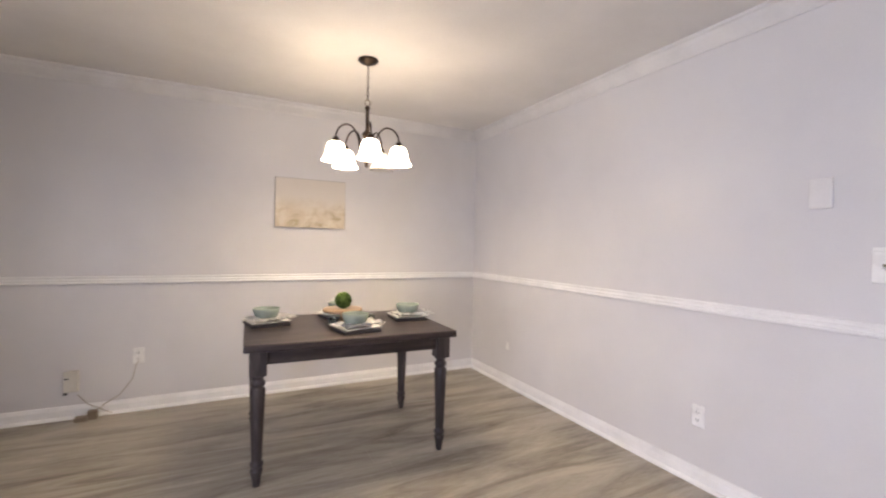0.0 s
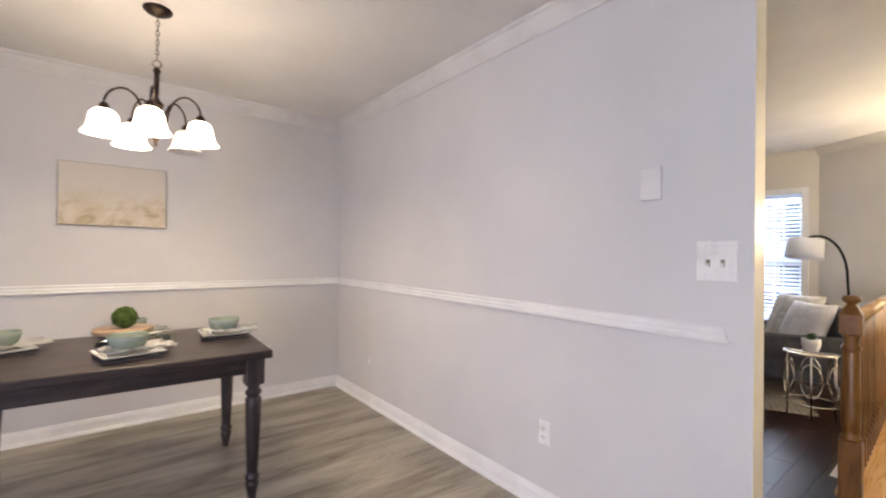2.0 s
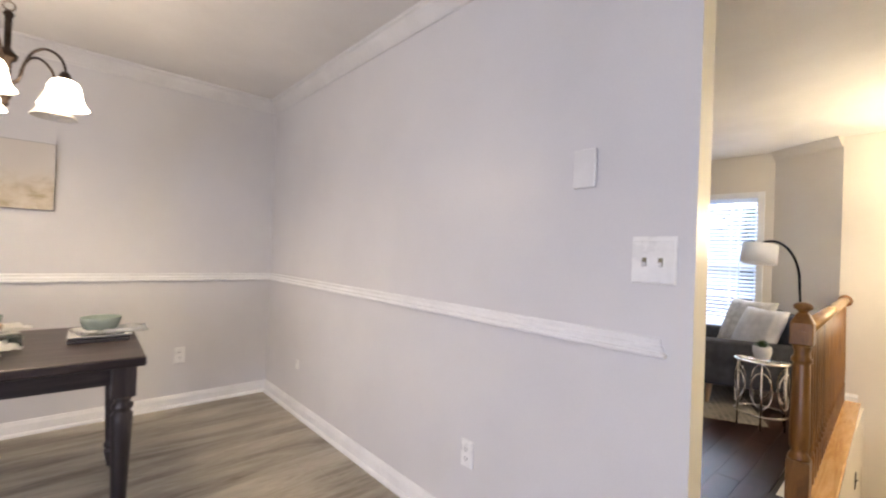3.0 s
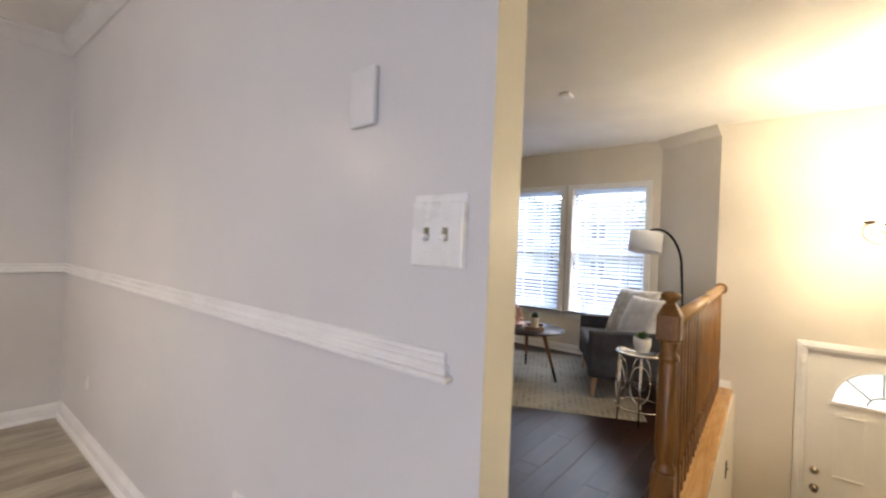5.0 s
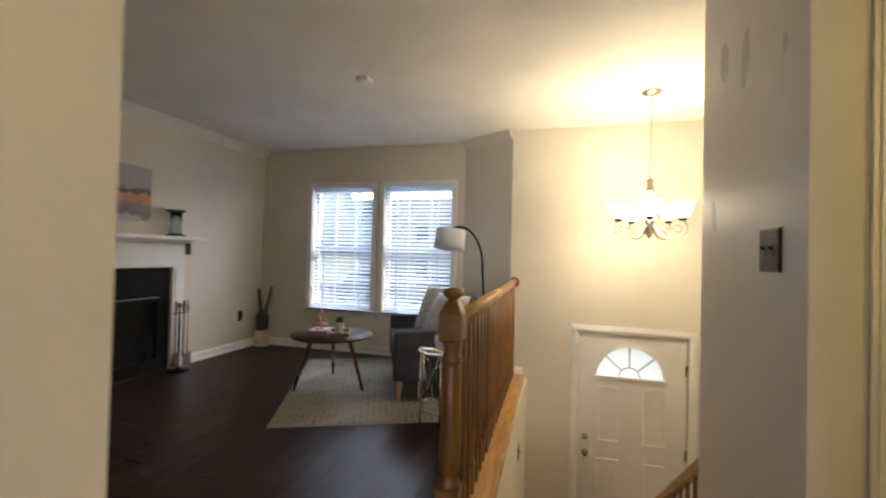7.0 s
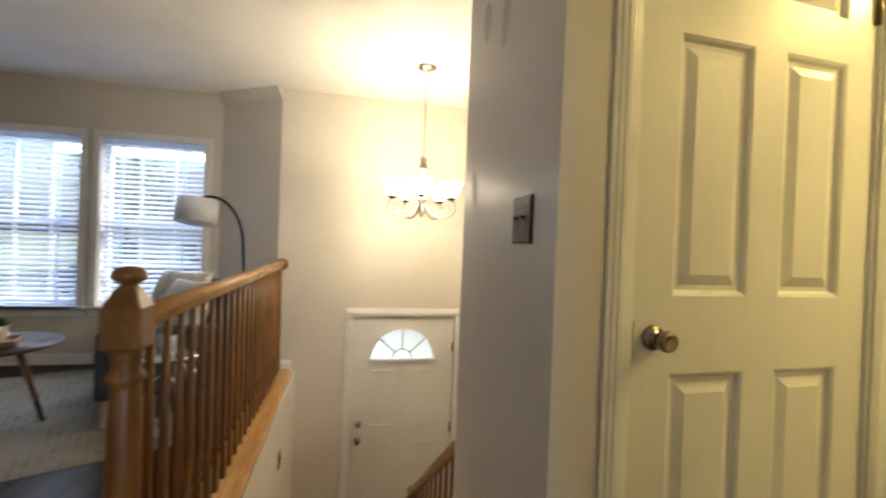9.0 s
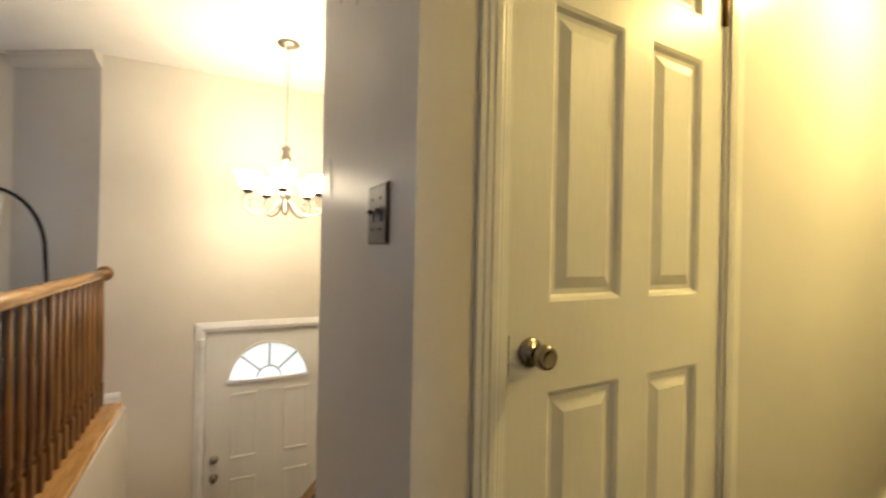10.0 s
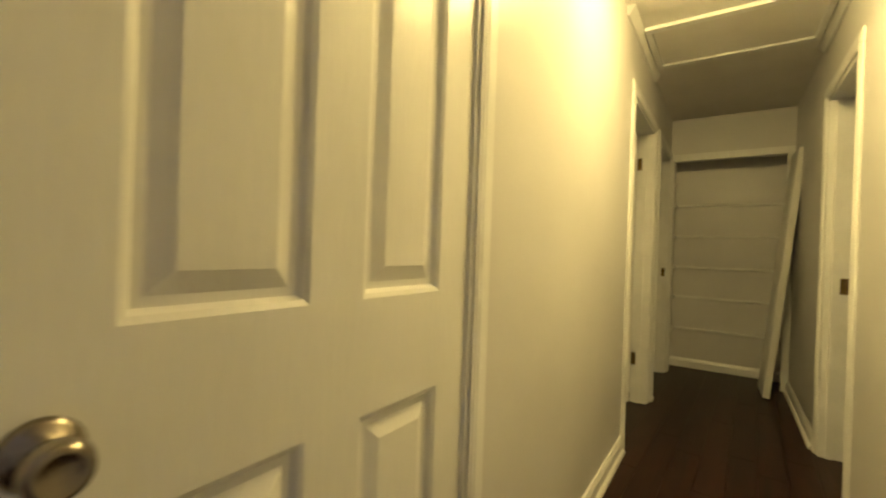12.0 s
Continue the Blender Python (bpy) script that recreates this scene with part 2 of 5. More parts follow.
CAR = surface("car_paint_dark", (0.02, 0.025, 0.035), (0.03, 0.035, 0.05), 0.2, coat=0.6)
BARK = surface("bark", (0.06, 0.045, 0.03), (0.13, 0.10, 0.07), 0.95, grain=30, blotch=6, bump=0.8)


def glass_material(name, rough=0.0, tint=(1, 1, 1)):
    m, nt, b = shader(name)
    b.inputs["Base Color"].default_value = (*tint, 1)
    b.inputs["Transmission Weight"].default_value = 1.0
    b.inputs["Roughness"].default_value = rough
    b.inputs["IOR"].default_value = 1.45
    return m


GLASS = glass_material("window_glass")
FAN_GLASS = glass_material("fanlight_glass", 0.8, (0.74, 0.80, 0.84))
GREEN_GLASS = glass_material("hurricane_glass", 0.05, (0.75, 0.85, 0.80))


def rug_material():
    m, nt, b = shader("rug_wool_cream")
    v = coords(nt)
    bands = node(nt, "ShaderNodeTexBrick", Scale=1.0, Mortar_Size=0.012, Mortar_Smooth=0.6, Brick_Width=0.11, Row_Height=0.045)
    bands.inputs["Color1"].default_value = (0.20, 0.185, 0.165, 1)
    bands.inputs["Color2"].default_value = (0.25, 0.235, 0.21, 1)
    bands.inputs["Mortar"].default_value = (0.31, 0.285, 0.245, 1)
    nt.links.new(v, bands.inputs["Vector"])
    worn = node(nt, "ShaderNodeTexNoise", Scale=5.0, Detail=5.0, Roughness=0.7)
    fibre = node(nt, "ShaderNodeTexNoise", Scale=220.0, Detail=2.0)
    for t in (worn, fibre):
        nt.links.new(v, t.inputs["Vector"])
    mix = nt.nodes.new("ShaderNodeMix")
    mix.data_type = "RGBA"
    nt.links.new(ramp(nt, worn.outputs[0], [(0.42, (0, 0, 0)), (0.6, (1, 1, 1))]), mix.inputs["Factor"])
    nt.links.new(bands.outputs["Color"], mix.inputs[6])
    mix.inputs[7].default_value = (0.32, 0.29, 0.245, 1)
    nt.links.new(mix.outputs[2], b.inputs["Base Color"])
    b.inputs["Roughness"].default_value = 0.95
    b.inputs["Specular IOR Level"].default_value = 0.1
    bp = node(nt, "ShaderNodeBump", Strength=0.5, Distance=0.004)
    nt.links.new(fibre.outputs[0], bp.inputs["Height"])
    nt.links.new(bp.outputs[0], b.inputs["Normal"])
    return m


RUG = rug_material()


def painting_material(name, stops, scale, stretch, detail=6.0, flow=1.0, fade=None):
    """Loose brushwork: broad noise through a run of paint colours; fade lets the ground colour win towards the top."""
    m, nt, b = shader(name)
    v = coords(nt, stretch)
    n = node(nt, "ShaderNodeTexNoise", Scale=scale, Detail=detail, Roughness=0.6, Distortion=flow)
    nt.links.new(v, n.inputs["Vector"])
    out = ramp(nt, n.outputs[0], stops)
    if fade:
        tc = nt.nodes.new("ShaderNodeTexCoord")
        sep = nt.nodes.new("ShaderNodeSeparateXYZ")
        nt.links.new(tc.outputs["Object"], sep.inputs[0])
        mr = node(nt, "ShaderNodeMapRange")
        mr.inputs["From Min"].default_value, mr.inputs["From Max"].default_value = fade[0], fade[1]
        nt.links.new(sep.outputs["Z"], mr.inputs["Value"])
        mix = nt.nodes.new("ShaderNodeMix")
        mix.data_type = "RGBA"
        nt.links.new(mr.outputs[0], mix.inputs["Factor"])
        nt.links.new(out, mix.inputs[6])
        mix.inputs[7].default_value = (*fade[2], 1)
        out = mix.outputs[2]
    nt.links.new(out, b.inputs["Base Color"])
    b.inputs["Roughness"].default_value = 0.7
    return m


CANVAS_FIELD = painting_material("canvas_pale_field", [(0.30, (0.40, 0.33, 0.20)), (0.45, (0.58, 0.50, 0.38)), (0.6, (0.66, 0.60, 0.50))], 9.0, (1, 1, 1.4), 7.0, 0.6, (-0.08, 0.06, (0.66, 0.61, 0.54)))


def abstract_material():
    """Rough horizontal fields of paint: violet grey, orange, dark strokes and pale mauve."""
    m, nt, b = shader("canvas_abstract")
    v = coords(nt, (1, 1, 1))
    n = node(nt, "ShaderNodeTexNoise", Scale=7.0, Detail=5.0, Roughness=0.65, Distortion=0.6)
    nt.links.new(v, n.inputs["Vector"])
    sep = nt.nodes.new("ShaderNodeSeparateXYZ")
    nt.links.new(v, sep.inputs[0])
    mul = nt.nodes.new("ShaderNodeMath")
    mul.operation = "MULTIPLY_ADD"
    mul.inputs[1].default_value, mul.inputs[2].default_value = 2.08, -0.25
    nt.links.new(sep.outputs["Z"], mul.inputs[0])
    add = nt.nodes.new("ShaderNodeMath")
    add.operation = "MULTIPLY_ADD"
    add.inputs[1].default_value = 0.5
    nt.links.new(n.outputs[0], add.inputs[0])
    nt.links.new(mul.outputs[0], add.inputs[2])
    nt.links.new(ramp(nt, add.outputs[0], [(0.04, (0.52, 0.49, 0.48)), (0.14, (0.22, 0.18, 0.21)), (0.28, (0.33, 0.25, 0.26)), (0.33, (0.60, 0.27, 0.19)), (0.44, (0.62, 0.33, 0.25)), (0.49, (0.12, 0.085, 0.09)), (0.56, (0.30, 0.25, 0.26)), (0.62, (0.45, 0.41, 0.42))]), b.inputs["Base Color"])
    b.inputs["Roughness"].default_value = 0.7
    return m


CANVAS_ABSTRACT = abstract_material()

# ---- mesh helpers ----
def box(bm, x0, x1, y0, y1, z0, z1, bevel=0.0):
    m = Matrix.Translation(((x0 + x1) / 2, (y0 + y1) / 2, (z0 + z1) / 2)) @ Matrix.Diagonal((abs(x1 - x0), abs(y1 - y0), abs(z1 - z0), 1))
    r = bmesh.ops.create_cube(bm, size=1.0, matrix=m)
    if bevel:
        edges = list({e for v in r["verts"] for e in v.link_edges})
        bmesh.ops.bevel(bm, geom=edges, offset=bevel, segments=2, profile=0.5, affect="EDGES")
    return bm


def boxes(*rows, bevel=0.0):
    bm = bmesh.new()
    for r in rows:
        box(bm, *r, bevel=bevel)
    return bm


def lathe(bm, profile, at=(0, 0, 0), steps=24, turn=None):
    """A turned shape: profile of (radius, height) from bottom to top."""
    rings = []
    m = turn or Matrix.Identity(3)
    for r, z in profile:
        ring = []
        for k in range(steps):
            a = 2 * math.pi * k / steps
            p = m @ Vector((r * math.cos(a), r * math.sin(a), z))
            ring.append(bm.verts.new((p.x + at[0], p.y + at[1], p.z + at[2])))
        rings.append(ring)
    for a, b in zip(rings, rings[1:]):
        for k in range(steps):
            f = bm.faces.new((a[k], a[(k + 1) % steps], b[(k + 1) % steps], b[k]))
            f.smooth = True
    for ring, flip in ((rings[0], True), (rings[-1], False)):
        if (ring[0].co - ring[steps // 2].co).length > 0.0005:
            bm.faces.new(list(reversed(ring)) if flip else ring)
    return bm


def tube(bm, points, r, steps=8, r_end=None):
    """A round bar along points."""
    pts = [Vector(p) for p in points]
    rings = []
    up = Vector((0, 0, 1))
    for k, p in enumerate(pts):
        d = (pts[min(k + 1, len(pts) - 1)] - pts[max(k - 1, 0)]).normalized()
        side = d.cross(up)
        if side.length < 0.05:
            side = d.cross(Vector((1, 0, 0)))
        side.normalize()
        other = side.cross(d)
        rr = r if r_end is None else r + (r_end - r) * k / (len(pts) - 1)
        rings.append([bm.verts.new(p + rr * (math.cos(2 * math.pi * j / steps) * side + math.sin(2 * math.pi * j / steps) * other)) for j in range(steps)])
    for a, b in zip(rings, rings[1:]):
        for j in range(steps):
            f = bm.faces.new((a[j], a[(j + 1) % steps], b[(j + 1) % steps], b[j]))
            f.smooth = True
    bm.faces.new(list(reversed(rings[0])))
    bm.faces.new(rings[-1])
    return bm


def run(bm, profile, start, end, out):
    """A moulding: profile of (out, up) swept straight from start to end; out is the way it stands off the wall."""
    a, b, o = Vector(start), Vector(end), Vector(out).normalized()
    ends = [[bm.verts.new(p + o * u + Vector((0, 0, w))) for u, w in profile] for p in (a, b)]
    n = len(profile)
    for k in range(n):
        bm.faces.new((ends[0][k], ends[0][(k + 1) % n], ends[1][(k + 1) % n], ends[1][k]))
    bm.faces.new(list(reversed(ends[0])))
    bm.faces.new(ends[1])
    return bm


def arc(cx, cz, r, a0, a1, n=10):
    return [(cx + r * math.cos(radians(a0 + (a1 - a0) * k / n)), cz + r * math.sin(radians(a0 + (a1 - a0) * k / n))) for k in range(n + 1)]


def part(name, bm, material, parent=None, label="", at=None):
    bmesh.ops.recalc_face_normals(bm, faces=bm.faces)
    me = bpy.data.meshes.new(name)
    bm.to_mesh(me)
    bm.free()
    me.materials.append(material)
    ob = new(name, me)
    if parent:
        ob.parent = parent
    if at is not None:
        ob.matrix_local = at if isinstance(at, Matrix) else Matrix.Translation(at)
    if label:
        ob["label"] = label
    return ob


def thing(name, at, label, category, group="", rz=0.0):
    ob = new(name)
    ob.empty_display_size = 0.1
    ob.matrix_world = pose(*at, 0, 0, rz)
    return tagged(ob, label, category, group)


def structure(name, bm, material, label="", category="structure"):
    return tagged(part(name, bm, material), label, category, "", "structure")


# ---- the large structure ----
CEIL, LOW = 2.42, -1.57
WX, BACK, WIN = 2.752, 3.78, 7.08     # dining wall, north wall, window wall
WE, DX, DY = 0.554, 3.795, -0.478     # end of the dining wall, closet wall, corner by the stairs
EE = 6.74                            # front wall of the entry

structure("wall_north", boxes((-1.75, WX + 0.105, BACK, BACK + 0.14, 0, CEIL)), WALL, "long grey painted wall behind the dining table", "wall")
structure("wall_fireplace", boxes((WX + 0.105, 4.68, BACK, BACK + 0.14, 0, CEIL), (4.68, 5.76, BACK, BACK + 0.14, 0.985, CEIL), (5.76, WIN + 0.15, BACK, BACK + 0.14, 0, CEIL)), WALL_CREAM, "cream painted living room wall around the fireplace", "wall")
structure("wall_dining", boxes((WX, WX + 0.105, WE, BACK, 0, CEIL)), WALL, "smooth grey painted wall between dining and living room", "wall")
structure("wall_windows", boxes((WIN, WIN + 0.15, 1.16, 1.30, -0.1, CEIL), (WIN, WIN + 0.15, 2.12, 2.265, -0.1, CEIL), (WIN, WIN + 0.15, 3.07, BACK, -0.1, CEIL), (WIN, WIN + 0.15, 1.30, 2.12, -0.1, 0.49), (WIN, WIN + 0.15, 2.265, 3.07, -0.1, 0.49), (WIN, WIN + 0.15, 1.30, 2.12, 1.95, CEIL), (WIN, WIN + 0.15, 2.265, 3.07, 1.95, CEIL)), WALL_CREAM, "cream painted living room wall with two windows", "wall")
bm = bmesh.new()
quad = [(EE, 0.60), (WIN, 1.16), (WIN + 0.15, 1.16), (EE + 0.16, 0.60)]
lo = [bm.verts.new((x, y, -0.1)) for x, y in quad]
hi = [bm.verts.new((x, y, CEIL)) for x, y in quad]
bm.faces.new(lo)
bm.faces.new(hi)
for k in range(4):
    bm.faces.new((lo[k], lo[(k + 1) % 4], hi[(k + 1) % 4], hi[k]))
structure("wall_angled", bm, WALL_CREAM, "slanted cream wall between window and entry", "wall")
FD0, FD1, FDT = -0.056, -0.985, LOW + 2.045
structure("wall_entry", boxes((EE, EE + 0.15, FD0, 0.60, LOW - 0.1, CEIL), (EE, EE + 0.15, -1.8, FD1, LOW - 0.1, CEIL), (EE, EE + 0.15, FD1, FD0, FDT, CEIL)), WALL_CREAM, "tall cream wall over the front door", "wall")
structure("wall_stair_knee", boxes((4.12, EE, 0.42, 0.62, LOW - 0.1, -0.012)), WALL_CREAM, "white painted knee wall under the railing", "wall")
structure("wall_stair_side", boxes((DX - 0.028, 4.60, DY - 0.11, DY, LOW, CEIL), (4.49, 4.60, -1.7, DY - 0.11, LOW, CEIL)), WALL_SATIN, "scuffed grey wall beside the stairs", "wall")
structure("wall_entry_south", boxes((4.44, EE + 0.15, -1.9, -1.8, LOW - 0.1, CEIL)), WALL_CREAM, "plain wall of the entry", "wall")
CD0, CD1 = -0.672, -1.46
structure("wall_closet", boxes((DX, DX + 0.11, CD0, DY - 0.11, 0, CEIL), (DX, DX + 0.11, -3.27, CD1, 0, CEIL), (DX, DX + 0.11, CD1, CD0, 2.045, CEIL), (DX, DX + 0.11, -4.40, -4.14, 0, CEIL), (DX, DX + 0.11, -4.14, -3.27, 2.04, CEIL), (DX, DX + 0.11, -5.75, -5.19, 0, CEIL), (DX, DX + 0.11, -5.19, -4.40, 2.04, CEIL)), WALL, "painted hall wall with closet door", "wall")
structure("wall_closet_back", boxes((4.49, 4.60, -1.9, -1.7, 0, CEIL), (3.91, 4.49, -1.9, -1.8, 0, CEIL)), WALL, "plain wall inside the closet", "wall")
HR = 2.86
# unseen stretch north to y -0.43 added to keep daylight off the closet
structure("wall_hall", boxes((HR - 0.11, HR, -3.17, -0.43, 0, CEIL), (HR - 0.11, HR, -5.75, -3.87, 0, CEIL), (HR - 0.11, HR, -3.87, -3.17, 2.05, CEIL)), WALL, "painted hall wall with doorway", "wall")
LY = -5.25
structure("wall_hall_end", boxes((HR, DX, LY - 0.1, LY, 2.03, CEIL), (HR, 2.905, LY - 0.1, LY, 0, 2.03)), WALL, "end wall of the hall over the linen closet", "wall")
structure("wall_linen_back", boxes((HR - 0.11, DX + 0.11, -5.68, -5.58, 0, CEIL)), WALL, "pale back wall of the linen closet", "wall")
structure("wall_kitchen_south", boxes((-1.75, HR - 0.11, -2.7, -2.6, 0, CEIL)), WALL, "plain wall behind the walker", "wall")
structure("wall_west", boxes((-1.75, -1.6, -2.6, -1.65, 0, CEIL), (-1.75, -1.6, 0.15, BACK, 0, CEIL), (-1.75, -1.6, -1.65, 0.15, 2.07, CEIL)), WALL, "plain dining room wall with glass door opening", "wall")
structure("wall_far_rooms", boxes((HR - 1.6, HR - 1.5, -5.8, -2.7, 0, CEIL), (HR - 1.6, HR - 0.11, -5.8, -5.7, 0, CEIL), (5.4, 5.5, -5.8, -1.9, 0, CEIL), (4.08, 5.4, -4.42, -4.34, 0, CEIL), (3.89, 5.4, -5.9, -5.8, 0, CEIL)), WALL, "plain walls of the rooms off the hall", "wall")
structure("ceiling", boxes((-1.75, WIN + 0.15, -5.85, BACK + 0.14, CEIL, CEIL + 0.1)), CEILING, "textured white ceiling", "ceiling")
structure("subfloor", boxes((-1.75, 4.30, DY, BACK, -0.12, -0.014), (4.30, WIN, 0.62, BACK, -0.12, -0.014), (-1.75, 5.4, -5.85, -1.72, -0.12, -0.014), (-1.75, 3.9, -1.72, DY, -0.12, -0.014)), JOINT, "floor base under the planks", "floor")
structure("floor_entry", boxes((4.2, EE, -1.8, 0.43, LOW - 0.1, LOW)), STAND_WOOD, "entry landing floor", "floor")

# ---- trim ----
BASE = [(0, 0), (0.016, 0), (0.016, 0.065), (0.010, 0.078), (0.006, 0.088), (0, 0.09)]
SHOE = [(0.016, 0), (0.032, 0), (0.030, 0.010), (0.024, 0.017), (0.016, 0.02)]
CROWN = [(0, 0), (0, -0.092), (0.010, -0.092), (0.014, -0.080), (0.026, -0.066), (0.046, -0.040), (0.055, -0.020), (0.068, -0.012), (0.07, 0)]
RAIL = [(0, 0), (0.015, 0), (0.024, 0.003), (0.026, 0.009), (0.023, 0.014), (0.015, 0.016), (0.014, 0.021), (0.016, 0.026), (0.013, 0.032), (0.008, 0.035), (0.007, 0.043), (0.009, 0.048), (0.007, 0.054), (0, 0.057)]


def baseboard(a, b, out, shoe=True, z=0.0):
    bm = bmesh.new()
    run(bm, BASE, (*a, z), (*b, z), (*out, 0))
    if shoe:
        run(bm, SHOE, (*a, z), (*b, z), (*out, 0))
    return structure("baseboard", bm, TRIM, "white painted baseboard along the wall", "baseboard")


def crown(a, b, out, material=CROWN_PAINT):
    bm = bmesh.new()
    run(bm, CROWN, (*a, CEIL), (*b, CEIL), (*out, 0))
    return structure("crown_trim", bm, material, "white crown moulding under the ceiling", "moulding")


baseboard((-1.6, BACK), (WX, BACK), (0, -1))
baseboard((WX, WE), (WX, BACK - 0.016), (-1, 0))
baseboard((WX + 0.105, BACK), (4.54, BACK), (0, -1))
baseboard((5.90, BACK), (WIN, BACK), (0, -1))
baseboard((WIN, 1.16), (WIN, BACK - 0.016), (-1, 0))
ang = Vector((WIN - EE, 1.16 - 0.60, 0)).normalized()
ang_out = (-ang.y, ang.x)
baseboard((EE + 0.02, 0.635), (WIN, 1.16), ang_out)
hall_skirting = [baseboard((DX, -3.2), (DX, CD1 - 0.075), (-1, 0))]
hall_skirting.append(baseboard((DX, CD0 + 0.075), (DX, DY), (-1, 0)))
hall_skirting.append(baseboard((HR, LY), (HR, -3.94), (1, 0)))
hall_skirting.append(baseboard((HR, -3.10), (HR, -0.43), (1, 0)))
hall_skirting.append(baseboard((DX, -4.33), (DX, -4.21), (-1, 0)))
hall_skirting.append(baseboard((HR + 0.012, -5.58), (DX - 0.012, -5.58), (0, 1), False))
baseboard((EE, 0.46), (EE, 0.60), (-1, 0), True, -0.0)
crown((-1.6, BACK), (WX, BACK), (0, -1))
crown((WX, WE), (WX, BACK), (-1, 0))
crown((WX + 0.105, BACK), (WIN, BACK), (0, -1))
crown((EE, 0.60), (WIN, 1.16), ang_out, WALL_CREAM)


def chair_rail(a, b, out):
    bm = bmesh.new()
    run(bm, RAIL, (*a, 0.931), (*b, 0.931), (*out, 0))
    return structure("chair_rail_trim", bm, TRIM, "white chair rail moulding on the dining wall", "moulding")


chair_rail((-1.6, BACK), (WX, BACK), (0, -1))
chair_rail((WX, 0.645), (WX, BACK - 0.02), (-1, 0))
bm = bmesh.new()
loops = [[bm.verts.new((x, y, 0.931 + w)) for x, y, w in pts] for pts in ([(WX - u, 0.645, w) for u, w in RAIL], [(WX - u, 0.645 - u, w) for u, w in RAIL], [(WX, 0.645 - u, w) for u, w in RAIL])]
for p, q in zip(loops, loops[1:]):
    for n in range(len(RAIL)):
        bm.faces.new((p[n], p[(n + 1) % len(RAIL)], q[(n + 1) % len(RAIL)], q[n]))
structure("chair_rail_return", bm, TRIM, "mitred return at the end of the chair rail", "moulding")

def casing(name, along, fixed, lo, hi, z0, z1, face, width=0.07, depth=0.018):
    """Door or window casing on a wall: along is the axis it runs on, fixed the wall's plane, face the way it looks."""
    bm = bmesh.new()
    def add(a0, a1, c0, c1, d):
        f0, f1 = sorted((fixed, fixed + face * d))
        r = (f0, f1, a0, a1, c0, c1) if along == "y" else (a0, a1, f0, f1, c0, c1)
        box(bm, *r, bevel=d * 0.45)
    # a moulded face: three steps, highest in the middle
    for out, inner, d in ((0.0, 0.0, depth * 0.66), (0.014, 0.008, depth * 0.85), (0.028, 0.018, depth)):
        add(lo - width + out, lo - inner, z0, z1 + inner, d)
        add(hi + inner, hi + width - out, z0, z1 + inner, d)
        add(lo - width + out, hi + width - out, z1 + inner, z1 + width - out, d)
    return structure(name, bm, TRIM, "white painted door casing", "casing")


casing("door_casing_1", "y", DX, CD1, CD0, 0, 2.045, -1, depth=0.012)
casing("door_casing_2", "y", DX, -4.14, -3.27, 0, 2.04, -1)
casing("door_casing_6", "y", DX, -5.178, -4.40, 0, 2.04, -1)
casing("door_casing_3", "y", HR, -3.87, -3.17, 0, 2.05, 1)
casing("door_casing_4", "y", EE, FD1, FD0, LOW, FDT, -1)
# jamb linings
structure("door_jamb_1", boxes((DX, DX + 0.11, CD0 - 0.012, CD0, 0, 2.045), (DX, DX + 0.11, CD1, CD1 + 0.012, 0, 2.045), (DX + 0.05, DX + 0.11, CD1 + 0.012, CD0 - 0.012, 2.033, 2.045)), TRIM, "white door jamb", "jamb")
for n, y0, y1 in ((2, -4.14, -3.27), (5, -5.19, -4.40)):
    structure("door_jamb_%d" % n, boxes((DX - 0.001, DX + 0.112, y0, y0 + 0.02, 0, 2.04), (DX - 0.001, DX + 0.112, y1 - 0.02, y1, 0, 2.04), (DX, DX + 0.112, y0 + 0.02, y1 - 0.02, 2.02, 2.04), (DX + 0.045, DX + 0.075, y0 + 0.02, y0 + 0.03, 0, 2.02)), TRIM, "white door jamb of a room off the hall", "jamb")
structure("door_jamb_3", boxes((HR - 0.112, HR + 0.001, -3.87, -3.85, 0, 2.05), (HR - 0.112, HR + 0.001, -3.19, -3.17, 0, 2.05), (HR - 0.112, HR, -3.85, -3.19, 2.03, 2.05), (HR - 0.06, HR - 0.03, -3.85, -3.838, 0, 2.03)), TRIM, "white door jamb with strike plate", "jamb")


structure("door_jamb_4", boxes((EE + 0.068, EE + 0.15, FD0 - 0.03, FD0, LOW, FDT), (EE + 0.068, EE + 0.15, FD1, FD1 + 0.03, LOW, FDT), (EE + 0.068, EE + 0.15, FD1 + 0.03, FD0 - 0.03, FDT - 0.03, FDT), (EE + 0.02, EE + 0.15, FD1 + 0.03, FD0 - 0.03, LOW - 0.02, LOW + 0.006)), TRIM, "white front door jamb with stop", "jamb")


